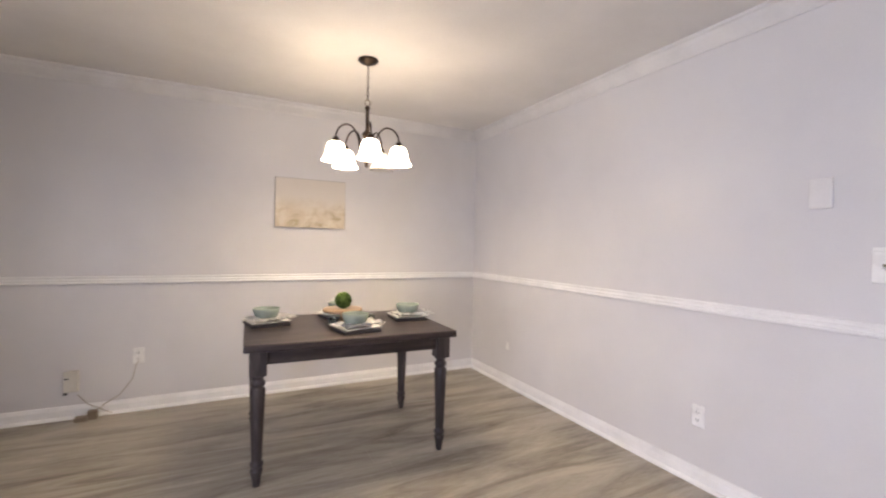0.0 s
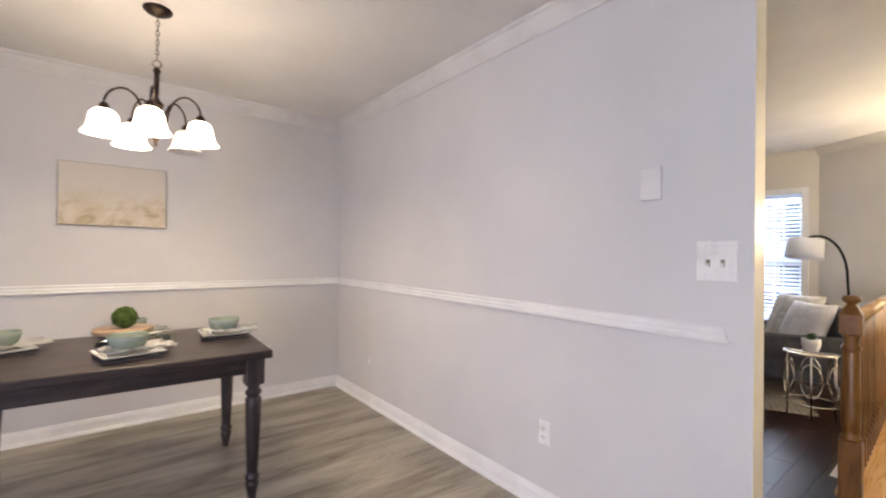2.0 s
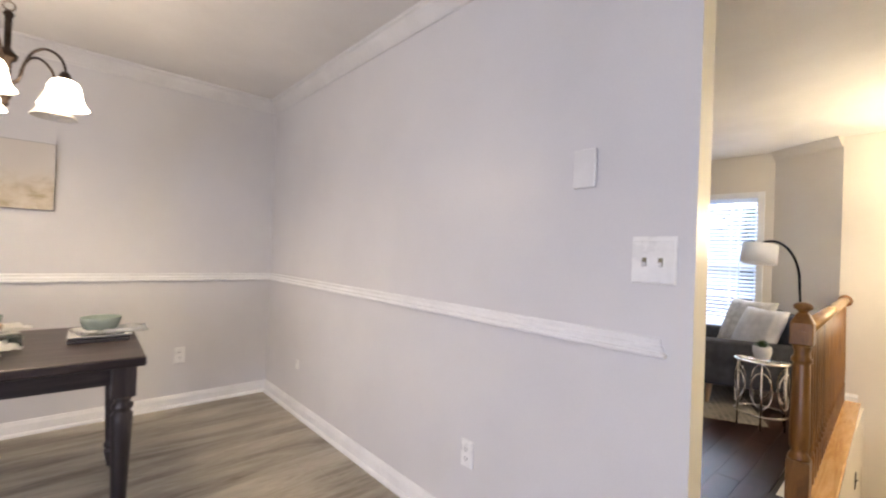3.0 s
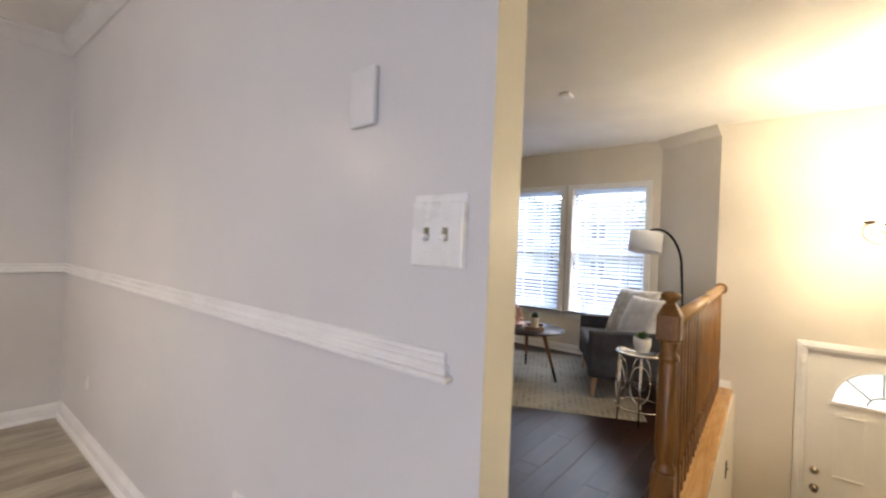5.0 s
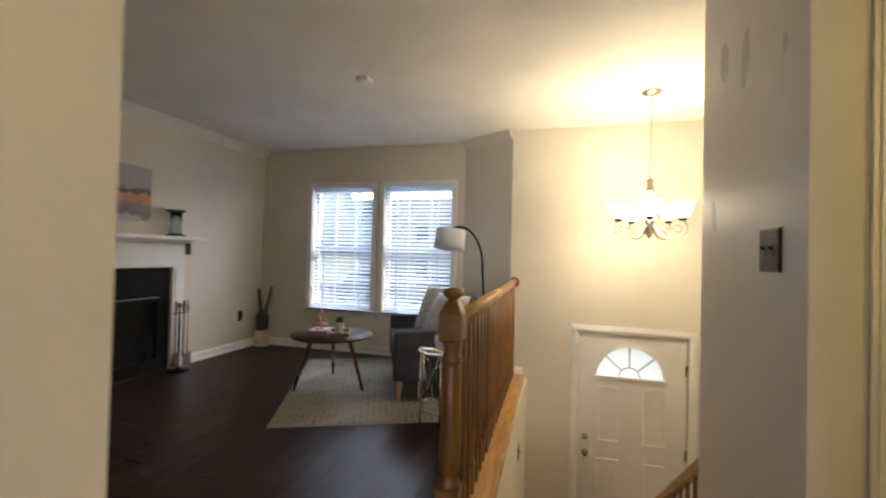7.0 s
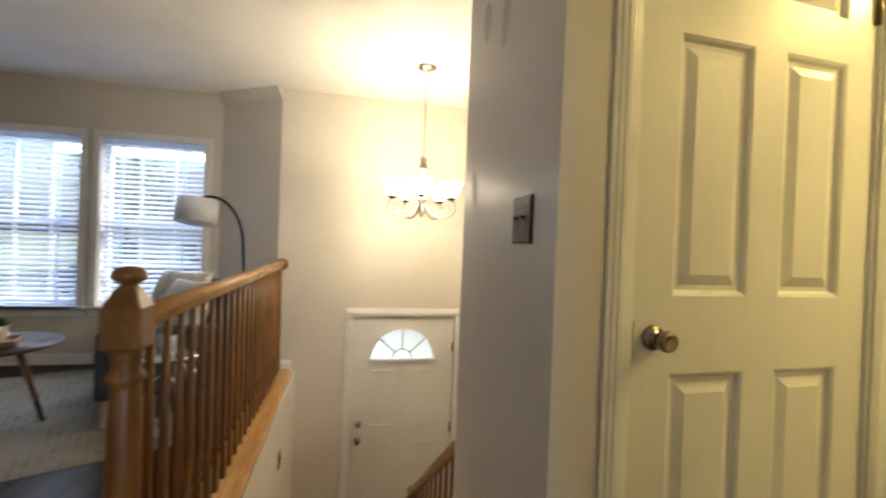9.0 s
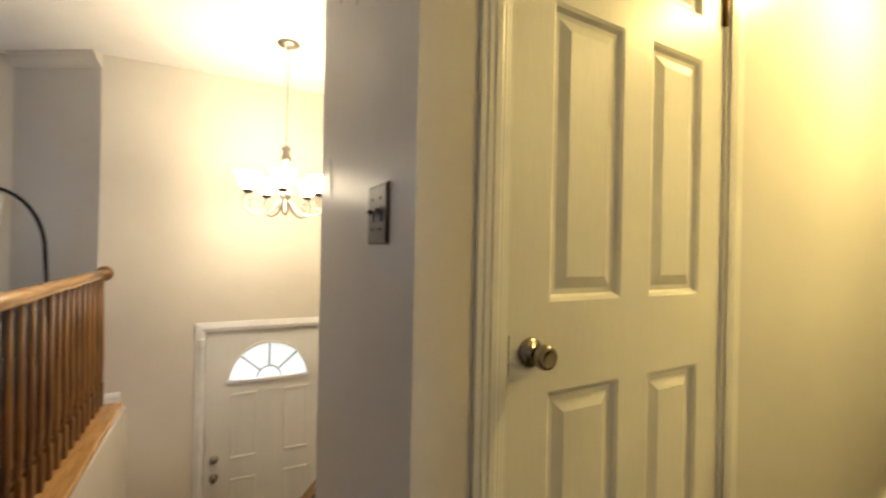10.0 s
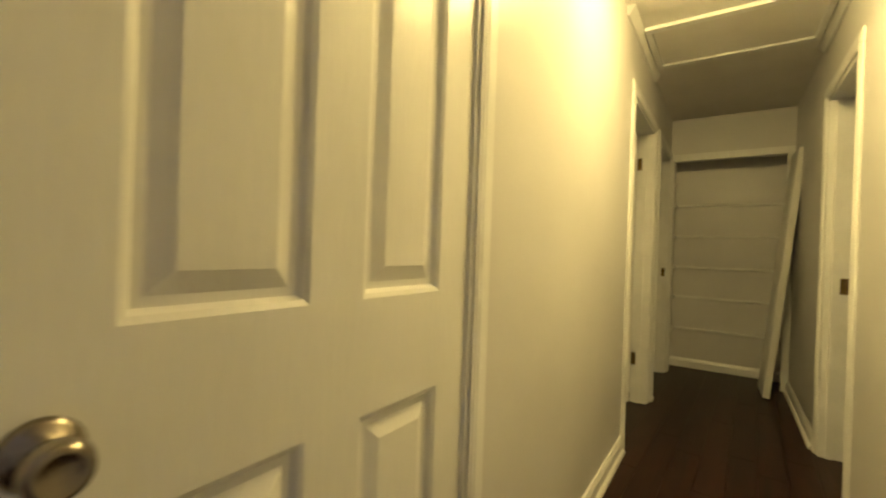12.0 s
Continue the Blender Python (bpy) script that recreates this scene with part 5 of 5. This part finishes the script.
for lx, ly, sx, sy in ((0.08, -0.07, -0.01, 0.02), (CW - 0.08, -0.07, 0.01, 0.02), (0.08, -CDP + 0.08, -0.01, -0.02), (CW - 0.08, -CDP + 0.08, 0.01, -0.02)):
    bm = bmesh.new()
    tube(bm, [(lx + sx, ly + sy, 0.0), (lx, ly, 0.185)], 0.014, 12, 0.026)
    part("leg", bm, PALE_WOOD, chair)


def pillow(at, rx, ry2, rz, material, label, s=0.40):
    pi = thing("throw_pillow", at, label, "pillow", "pillows on the armchair")
    pi.matrix_world = pose(*at, rx, ry2, rz)
    bm = bmesh.new()
    N = 14
    sides = []
    for sg in (-1, 1):
        g = []
        for i in range(N + 1):
            row = []
            for j in range(N + 1):
                u, v = 2 * i / N - 1, 2 * j / N - 1
                pinch = 1 - 0.07 * (1 - abs(u)) * abs(v) ** 3 - 0.07 * (1 - abs(v)) * abs(u) ** 3
                hgt = sg * 0.075 * ((1 - u ** 4) * (1 - v ** 4)) ** 0.6 * (1 + 0.12 * noise.noise((u * 2, v * 2, sg + at[0] * 7)))
                row.append(bm.verts.new((u * s / 2 * pinch, v * s / 2 * pinch, hgt)))
            g.append(row)
        sides.append(g)
    for g in sides:
        for i in range(N):
            for j in range(N):
                bm.faces.new((g[i][j], g[i + 1][j], g[i + 1][j + 1], g[i][j + 1])).smooth = True
    bmesh.ops.remove_doubles(bm, verts=bm.verts, dist=1e-4)
    part("cover", bm, material, pi)
    return pi


cw = Matrix.Rotation(radians(24.7), 3, "Z")


def on_chair(x, y, z):
    p = cw @ Vector((x, y, 0))
    return (5.56 + p.x, 1.345 + p.y, 0.010 + z)


pillow(on_chair(0.60, -0.43, 0.645), -66, 0, 24.7 + 34, PILLOW, "grey knitted throw pillow on the armchair", 0.48)
pillow(on_chair(0.29, -0.45, 0.625), -64, 0, 24.7 + 30, PILLOW_PALE, "pale throw pillow on the armchair", 0.43)

side_table = thing("side_table", (5.43, 0.91, 0.0), "silver metal side table with glass top", "side table")
R, H = 0.165, 0.50
for z in (H - 0.012, 0.10):
    bm = bmesh.new()
    tube(bm, [(R * math.cos(2 * math.pi * k / 32), R * math.sin(2 * math.pi * k / 32), z) for k in range(33)], 0.009 if z > 0.3 else 0.006, 8)
    part("ring", bm, STEEL_LEAF, side_table)
bm = bmesh.new()
lathe(bm, [(0.0, H - 0.008), (R - 0.006, H - 0.008), (R - 0.004, H - 0.002), (0, H - 0.002)], (0, 0, 0), 40)
p = part("glass_top", bm, GLASS, side_table, "clear glass disc")
p.visible_shadow = False
for k in range(6):
    a = 2 * math.pi * k / 6 + 0.2
    bm = bmesh.new()
    tube(bm, [(R * math.cos(a), R * math.sin(a), 0), (R * math.cos(a), R * math.sin(a), H - 0.012)], 0.0065, 8)
    part("leg", bm, STEEL_LEAF, side_table)
    b = a + 2 * math.pi / 6
    bm = bmesh.new()
    for sgn, centre in ((1, a), (-1, b)):
        pts = []
        for j in range(11):
            t = -90 + 180 * j / 10
            ang2 = centre + sgn * 0.40 * math.cos(radians(t))
            pts.append((R * math.cos(ang2), R * math.sin(ang2), 0.29 + 0.13 * math.sin(radians(t))))
        tube(bm, pts, 0.005, 6)
    part("scroll", bm, STEEL_LEAF, side_table)
potted((5.43, 0.91, H - 0.0018), 0.062, 0.095, POT, "green succulent in a white faceted pot", 120, 0.075, 5)

lamp = thing("floor_lamp", (6.81, 0.895, 0.0), "black arc floor lamp with white drum shade", "floor lamp")
bm = bmesh.new()
lathe(bm, [(0.0, 0), (0.085, 0), (0.085, 0.012), (0.02, 0.022), (0.012, 0.03)], (0.02, -0.045, 0), 28)
part("base", bm, BLACK, lamp)
bm = bmesh.new()
dirn = Vector((-0.73, 0.68, 0)).normalized()
pts = [(0.02, -0.045, 0.02), (0.012, -0.025, 0.55), (0.0, 0.0, 1.05)]
for k in range(1, 13):
    t = radians(90 * k / 12 * 1.25)
    o = 0.28 * (1 - math.cos(t))
    z = 1.05 + 0.40 * math.sin(t)
    pts.append((dirn.x * o, dirn.y * o, z))
tube(bm, pts, 0.0115, 10)
part("arc_pole", bm, BLACK, lamp)
end = Vector(pts[-1])
bm = bmesh.new()
lathe(bm, [(0.150, 0), (0.145, 0.185), (0.142, 0.185), (0.147, 0.0)], (0, 0, 0), 36)
for k in range(3):
    a = 2 * math.pi * k / 3
    tube(bm, [(0, 0, 0.165), (0.143 * math.cos(a), 0.143 * math.sin(a), 0.17)], 0.003, 6)
part("shade", bm, SHADE_CLOTH, lamp, "white linen drum shade", at=Matrix.Translation((end.x + dirn.x * 0.02, end.y + dirn.y * 0.02, end.z - 0.19)) @ pose(0, 0, 0, 3, 8, 0))
bm = bmesh.new()
lathe(bm, [(0.018, -0.10), (0.018, -0.03), (0.009, 0.0)], (end.x + dirn.x * 0.01, end.y + dirn.y * 0.01, end.z), 14)
part("socket", bm, BLACK, lamp)

# fireplace
fp = thing("fireplace", (5.22, BACK, 0), "black firebox in a white mantel surround", "fireplace")
bm = bmesh.new()
box(bm, -0.54, 0.54, 0.40, 0.42, 0, 0.985)
box(bm, -0.54, -0.53, 0.0, 0.40, 0, 0.985)
box(bm, 0.53, 0.54, 0.0, 0.40, 0, 0.985)
box(bm, -0.53, 0.53, 0.0, 0.40, 0.965, 0.985)
box(bm, -0.53, 0.53, 0.0, 0.40, 0.0, 0.02)
part("firebox", bm, BLACK, fp)
part("facing", boxes((-0.538, -0.42, -0.012, 0.03, 0.004, 0.982), (0.42, 0.538, -0.012, 0.03, 0.004, 0.982), (-0.42, 0.42, -0.012, 0.03, 0.72, 0.982), (-0.42, 0.42, -0.012, 0.03, 0.004, 0.12)), BLACK, fp, "matte black slate facing")
for x0, x1 in ((-0.42, -0.005), (0.005, 0.42)):
    part("glass_door", boxes((x0 + 0.012, x1 - 0.012, 0.0, 0.006, 0.13, 0.70)), BLACK_GLOSS, fp)
part("door_trim", boxes((-0.42, 0.42, -0.022, -0.012, 0.70, 0.708)), STEEL_LEAF, fp, "thin steel strip over the glass doors")
for x0, x1 in ((-0.67, -0.54), (0.54, 0.67)):
    part("pilaster", boxes((x0, x1, -0.045, 0, 0, 0.985), (x0 + 0.025, x1 - 0.025, -0.052, -0.045, 0.14, 0.96), bevel=0.004), TRIM, fp)
part("frieze", boxes((-0.67, 0.67, -0.045, 0, 0.985, 1.21), bevel=0.004), TRIM, fp)
bm = bmesh.new()
run(bm, [(0, 0), (0.05, 0), (0.06, 0.015), (0.09, 0.03), (0.10, 0.04), (0, 0.04)], (-0.72, 0, 1.21), (0.72, 0, 1.225), (0, -1, 0))
box(bm, -0.81, 0.81, -0.17, 0, 1.25, 1.285, bevel=0.006)
part("mantel_shelf", bm, TRIM, fp, "white painted mantel shelf")

art = thing("abstract_painting", (5.22, BACK - 0.031, 1.41), "abstract canvas in mauve grey and orange above mantel", "painting")
part("canvas", boxes((-0.30, 0.30, 0.0, 0.03, 0.0, 0.48)), CANVAS_ABSTRACT, art)
hur = thing("candle_holder", (5.735, BACK - 0.09, 1.286), "glass hurricane candle holder on the mantel", "candle holder")
bm = bmesh.new()
lathe(bm, [(0, 0), (0.082, 0), (0.082, 0.012), (0.045, 0.024), (0, 0.024)], (0, 0, 0), 24)
part("foot", bm, CACTUS, hur)
bm = bmesh.new()
lathe(bm, [(0, 0.226), (0.045, 0.226), (0.082, 0.238), (0.082, 0.25), (0, 0.25)], (0, 0, 0), 24)
part("cap", bm, CACTUS, hur)
bm = bmesh.new()
lathe(bm, [(0.052, 0.024), (0.044, 0.12), (0.052, 0.226), (0.049, 0.226), (0.041, 0.12), (0.049, 0.024)], (0, 0, 0), 24)
part("glass", bm, GREEN_GLASS, hur)

tools = thing("fireplace_tools", (5.745, BACK - 0.16, 0), "fireplace tool set on a small stand", "fireplace tools")
bm = bmesh.new()
lathe(bm, [(0.0, 0), (0.10, 0), (0.10, 0.012), (0.03, 0.02), (0.010, 0.03), (0.008, 0.60), (0.014, 0.61), (0.014, 0.64), (0, 0.65)], (0, 0, 0), 20)
tube(bm, [(-0.07, 0, 0.55), (0.07, 0, 0.55)], 0.006, 8)
part("stand", bm, BLACK, tools)
for x, kind in ((-0.065, "brush"), (0.065, "shovel"), (0.0, "poker")):
    bm = bmesh.new()
    y = -0.03 if kind != "poker" else -0.05
    tube(bm, [(x, y, 0.14), (x, y, 0.60)], 0.006, 8)
    lathe(bm, [(0.008, 0.56), (0.012, 0.60), (0.012, 0.66), (0, 0.68)], (x, y, 0), 12)
    if kind == "brush":
        lathe(bm, [(0.036, 0.06), (0.034, 0.10), (0.020, 0.17), (0.008, 0.20)], (x, y, 0), 14)
    elif kind == "shovel":
        box(bm, x - 0.045, x + 0.045, y - 0.006, y + 0.006, 0.05, 0.17, bevel=0.003)
    part(kind, bm, STEEL_LEAF if kind == "shovel" else BOOK if kind == "brush" else BLACK, tools)

cactus = thing("cactus_plant", (6.955, 3.655, 0), "tall cactus with brown stalks in cream planter", "plant")
bm = bmesh.new()
lathe(bm, [(0.075, 0), (0.080, 0.005), (0.084, 0.19), (0.075, 0.195), (0.072, 0.17), (0, 0.17)], (0, 0, 0), 28)
part("planter", bm, CLAY, cactus, "cream clay planter")
bm = bmesh.new()
prof = [(0.055, 0.17), (0.066, 0.22), (0.068, 0.34), (0.060, 0.40), (0.035, 0.435), (0, 0.445)]
steps = 36
rings = []
for r, z in prof:
    rings.append([bm.verts.new((r * (1 + 0.09 * math.cos(9 * 2 * math.pi * k / steps)) * math.cos(2 * math.pi * k / steps), r * (1 + 0.09 * math.cos(9 * 2 * math.pi * k / steps)) * math.sin(2 * math.pi * k / steps), z)) for k in range(steps)])
for a, b in zip(rings, rings[1:]):
    for k in range(steps):
        bm.faces.new((a[k], a[(k + 1) % steps], b[(k + 1) % steps], b[k]))
part("body", bm, CACTUS, cactus, "ribbed dark green cactus body")
for d in ((-0.05, 0.02, 0.70), (0.09, -0.05, 0.72)):
    bm = bmesh.new()
    tube(bm, [(d[0] * 0.2, d[1] * 0.2, 0.36), (d[0] * 0.7, d[1] * 0.7, 0.55), d], 0.024, 10, 0.017)
    part("stalk", bm, STALK, cactus, "brown cactus stalk")

det = thing("smoke_detector", (5.27, 1.49, CEIL), "small white detector on the ceiling", "smoke detector")
bm = bmesh.new()
box(bm, -0.05, 0.05, -0.04, 0.04, -0.028, 0.0, bevel=0.008)
part("case", bm, PLASTIC, det)

# ---- hall ----
dome = thing("ceiling_light", (3.33, -2.3, CEIL), "lit round ceiling light with frosted dome", "ceiling light")
bm = bmesh.new()
lathe(bm, [(0.0, -0.028), (0.155, -0.028), (0.160, -0.02), (0.160, 0.0), (0, 0.0)], (0, 0, 0), 36)
part("pan", bm, NICKEL, dome)
bm = bmesh.new()
lathe(bm, [(0.0, -0.115), (0.06, -0.110), (0.11, -0.092), (0.14, -0.062), (0.148, -0.029)], (0, 0, 0), 36)
part("diffuser", bm, LIT_DOME, dome, "lit frosted glass dome")

hatch = thing("attic_hatch", (3.328, -3.58, CEIL), "white attic hatch with trim in the hall ceiling", "hatch")
part("panel", boxes((-0.39, 0.39, -0.25, 0.25, -0.010, 0.0)), CEILING, hatch)
bm = bmesh.new()
for q in ((-0.425, 0.425, -0.30, -0.25), (-0.425, 0.425, 0.25, 0.30), (-0.425, -0.39, -0.25, 0.25), (0.39, 0.425, -0.25, 0.25)):
    box(bm, q[0], q[1], q[2], q[3], -0.022, 0.0, bevel=0.004)
part("trim", bm, TRIM, hatch)
bm = bmesh.new()
for x, s in ((DX, -1), (HR, 1)):
    run(bm, [(0, 0), (0, -0.05), (0.012, -0.05), (0.035, -0.012), (0.04, 0)], (x, -4.02, CEIL), (x, -3.0, CEIL), (s, 0, 0))
structure("hall_ceiling_trim", bm, TRIM, "white cove trim beside the attic hatch", "moulding")
structure("door_casing_5", boxes((2.915, DX - 0.03, LY - 0.001, LY + 0.018, 2.02, 2.085), (DX - 0.03, DX, LY - 0.1, LY + 0.018, 0, 2.085), (HR + 0.004, 2.915, LY - 0.001, LY + 0.018, 0, 2.085), bevel=0.003), TRIM, "white casing of the linen closet", "casing")
structure("linen_side", boxes((HR, HR + 0.012, -5.58, LY - 0.1, 0, CEIL), (DX - 0.012, DX, -5.58, LY - 0.1, 0, CEIL)), TRIM, "white side panels of the linen closet", "wall")
shelving = thing("linen_shelving", ((HR + DX) / 2, -5.58, 0), "white shelf cleats in an empty linen closet", "shelving")
for z in (0.40, 0.72, 1.02, 1.33, 1.64):
    part("batten", boxes((-0.43, 0.43, 0.0, 0.02, z - 0.022, z), bevel=0.003), TRIM, shelving)
    for cx in (-0.4425, 0.4425):
        part("cleat", boxes((cx - 0.012, cx + 0.012, 0.0, 0.24, z - 0.030, z)), TRIM, shelving)
bifold = thing("bifold_door", (3.055, LY + 0.02, 0.012), "white bifold closet door folded open and askew", "door")
bifold.matrix_world = pose(3.01, LY + 0.27, 0.012, 0, -5.0, 0)
for x0, rz in ((0.0, 88), (0.045, 92)):
    pn = part("leaf", boxes((0, 0.36, -0.014, 0.014, 0, 1.98), bevel=0.003), DOOR_PAINT, bifold, at=pose(x0, -0.24, 0, 0, 0, rz))
    for z0, z1 in ((0.12, 0.9), (1.02, 1.92)):
        part("panel", boxes((0.07, 0.29, -0.018, 0.018, z0, z1), bevel=0.004), DOOR_PAINT, pn)

# the hall runs slightly askew to the dining room
HALL = ("wall_closet", "wall_hall", "wall_hall_end", "wall_linen_back", "door_casing_1", "door_casing_2", "door_casing_3", "door_casing_5", "door_casing_6", "door_jamb_1", "door_jamb_2", "door_jamb_3", "door_jamb_5", "door_1", "door_2", "ceiling_light", "attic_hatch", "hall_ceiling_trim", "linen_side", "linen_shelving", "bifold_door")
HALL_TURN = Matrix.Translation((3.79, -1.1, 0)) @ Matrix.Rotation(radians(2.5), 4, "Z") @ Matrix.Translation((-3.79, 1.1, 0))
bpy.context.view_layer.update()
for ob in [o for o in scene.objects if o.parent is None and (o.name in HALL or (o.name.startswith("baseboard") and o in hall_skirting))]:
    ob.matrix_world = HALL_TURN @ ob.matrix_world

# ---- outdoors beyond the windows ----
structure("ground", boxes((7.6, 400, -300, 300, -1.95, -1.75), (-400, -1.8, -300, 300, -1.95, -1.75)), LAWN, "mown lawn outside the house", "ground")
structure("pavement", boxes((6.95, 19.0, -1.6, 5.2, -1.748, -1.72)), CONCRETE, "pale sunlit concrete front drive", "pavement")
structure("road", boxes((19.0, 25.0, -200, 200, -1.752, -1.735)), ASPHALT, "asphalt street in front of the house", "road")


def house(x, y, w, d, h):
    ho = thing("house", (x, y, -1.75), "pale two-storey house across the street", "house", "houses across the street")
    part("wall", boxes((0, d, -w / 2, w / 2, 0, h)), SIDING, ho)
    bm = bmesh.new()
    prof = [(-0.4, h - 0.1), (d / 2, h + 2.4), (d + 0.4, h - 0.1)]
    ends = [[bm.verts.new((u, yy, v)) for u, v in prof] for yy in (-w / 2 - 0.3, w / 2 + 0.3)]
    bm.faces.new(ends[0])
    bm.faces.new(ends[1])
    for k in range(3):
        bm.faces.new((ends[0][k], ends[0][(k + 1) % 3], ends[1][(k + 1) % 3], ends[1][k]))
    part("roof", bm, ROOF, ho)
    for row in (1.2, 3.9):
        for k in range(4):
            yy = -w / 2 + w * (k + 0.5) / 4
            wn = part("window", boxes((-0.05, 0.0, yy - 0.6, yy + 0.6, row, row + 1.4)), TRIM, ho)
            part("pane", boxes((-0.06, -0.04, yy - 0.5, yy + 0.5, row + 0.1, row + 1.3)), BLACK_GLOSS, wn)
    return ho


house(34, 9, 14, 8, 5.4)
house(36, -14, 13, 8, 5.4)


def car(x, y):
    c = thing("parked_car", (x, y, -1.735), "dark tall car parked across the street", "car", "cars across the street")
    bm = bmesh.new()
    prof = [(-2.2, 0.28), (2.2, 0.28), (2.25, 0.85), (1.3, 1.12), (0.75, 1.72), (-1.6, 1.76), (-2.1, 1.15), (-2.25, 0.95)]
    ends = [[bm.verts.new((u, yy, 0)) for u, v in prof] for yy in (-0.85, 0.85)]
    for e2 in ends:
        for v3, (u, v) in zip(e2, prof):
            v3.co = Vector((v3.co.y, u, v))
    for e2 in ends:
        bm.faces.new(e2)
    for k in range(len(prof)):
        bm.faces.new((ends[0][k], ends[0][(k + 1) % 8], ends[1][(k + 1) % 8], ends[1][k]))
    part("body", bm, CAR, c)
    for yy in (-1.35, 1.35):
        for xx in (-0.86, 0.70):
            bm = bmesh.new()
            lathe(bm, [(0.0, 0), (0.32, 0), (0.33, 0.03), (0.33, 0.13), (0.32, 0.16), (0, 0.16)], (xx, yy, 0.33), 20, Matrix.Rotation(radians(90), 3, "Y"))
            part("wheel", bm, BLACK, c)
    return c


car(26.6, 11.7)
car(26.6, 7.0)


def tree(x, y, h, seed):
    rnd = random.Random(seed)
    t = thing("tree", (x, y, -1.75), "leafy street tree beyond the lawn", "tree", "street trees")
    bm = bmesh.new()
    tube(bm, [(0, 0, 0), (0.05, 0.03, h * 0.35), (0.0, 0.1, h * 0.75)], 0.16, 10, 0.05)
    limbs = []
    for k in range(9):
        a, z = rnd.uniform(0, 6.283), h * rnd.uniform(0.35, 0.7)
        e = Vector((math.cos(a) * h * 0.22, math.sin(a) * h * 0.22, z + h * 0.18))
        tube(bm, [(0.02, 0.05, z), e * 0.5 + Vector((0, 0, z * 0.5 + 0.1)), e], 0.05, 6, 0.015)
        limbs.append(e)
    part("trunk", bm, BARK, t)
    verts, faces = [], []
    for _ in range(2600):
        e = limbs[rnd.randrange(9)] if rnd.random() < 0.8 else Vector((0, 0, h * 0.8))
        p = e + Vector((rnd.gauss(0, h * 0.09), rnd.gauss(0, h * 0.09), rnd.gauss(0, h * 0.08)))
        d = Vector((rnd.uniform(-1, 1), rnd.uniform(-1, 1), rnd.uniform(-1, 1))).normalized() * 0.13
        s = d.cross(Vector((rnd.uniform(-1, 1), rnd.uniform(-1, 1), 1))).normalized() * 0.07
        n = len(verts)
        verts += [p - d, p + s, p + d, p - s]
        faces.append((n, n + 1, n + 2, n + 3))
    me = bpy.data.meshes.new("crown")
    me.from_pydata(verts, [], faces)
    me.materials.append(TREE_LEAF)
    cr = new("crown", me)
    cr.parent = t
    return t


tree(29.0, 4.6, 7.5, 11)
tree(31.0, 13.0, 8.5, 12)
tree(30.0, -3.0, 8.0, 13)

# ---- floor planks ----
def planks(parent_name, rects, w, l, material, along, seed, label, gap=0.0007):
    """Rows of floor boards with staggered ends, each board an object on a shared mesh."""
    rnd = random.Random(seed)
    base = structure(parent_name, boxes(*[(x0, x1, y0, y1, -0.0138, -0.010) for x0, x1, y0, y1 in rects]), JOINT if material is DARK_FLOOR else JOINT_PALE, label, "floor")
    shared = {}
    for x0, x1, y0, y1 in rects:
        a0, a1, c0, c1 = (x0, x1, y0, y1) if along == "x" else (y0, y1, x0, x1)
        rows = max(1, round((c1 - c0) / w))
        rw = (c1 - c0) / rows
        for r in range(rows):
            a = a0 - rnd.uniform(0, l)
            while a < a1:
                b = a + l
                s, e = max(a, a0), min(b, a1)
                if e - s > 0.02:
                    key = (round(e - s, 2), round(rw, 3))
                    if key not in shared:
                        bm = bmesh.new()
                        hl, hw = key[0] / 2, rw / 2
                        loops = []
                        for inset, z in ((gap / 2, -0.0095), (gap / 2, -0.0008), (gap / 2 + 0.0007, 0.0)):
                            loops.append([bm.verts.new(((sx * (hl - inset)), (sy * (hw - inset)), z)) for sx, sy in ((-1, -1), (1, -1), (1, 1), (-1, 1))])
                        for p, q in zip(loops, loops[1:]):
                            for n in range(4):
                                bm.faces.new((p[n], p[(n + 1) % 4], q[(n + 1) % 4], q[n]))
                        bm.faces.new(loops[-1])
                        me = bpy.data.meshes.new("plank")
                        bm.to_mesh(me)
                        bm.free()
                        me.materials.append(material)
                        shared[key] = me
                    ob = new("plank", shared[key])
                    ob.parent = base
                    ca, cc = (s + e) / 2, c0 + rw * (r + 0.5)
                    ob.matrix_local = pose(ca, cc, 0) if along == "x" else pose(cc, ca, 0, 0, 0, 90)
                a = b
    return base


planks("floor_dining", [(-1.6, WX, -2.6, BACK), (WX, 2.89, -0.43, WE)], 0.18, 1.22, VINYL, "x", 4, "grey-brown wood-look plank floor in the dining room")
planks("floor_living", [(2.89, 4.30, DY, BACK), (WX + 0.105, 2.89, WE, BACK), (4.30, EE, 0.645, BACK), (EE, WIN, 1.28, BACK)], 0.125, 1.1, DARK_FLOOR, "x", 7, "dark glossy hardwood floor in the living room")
planks("floor_hall", [(WX, DX + 0.35, -5.75, DY)], 0.125, 1.1, DARK_FLOOR, "y", 9, "dark glossy hardwood floor in the hall")
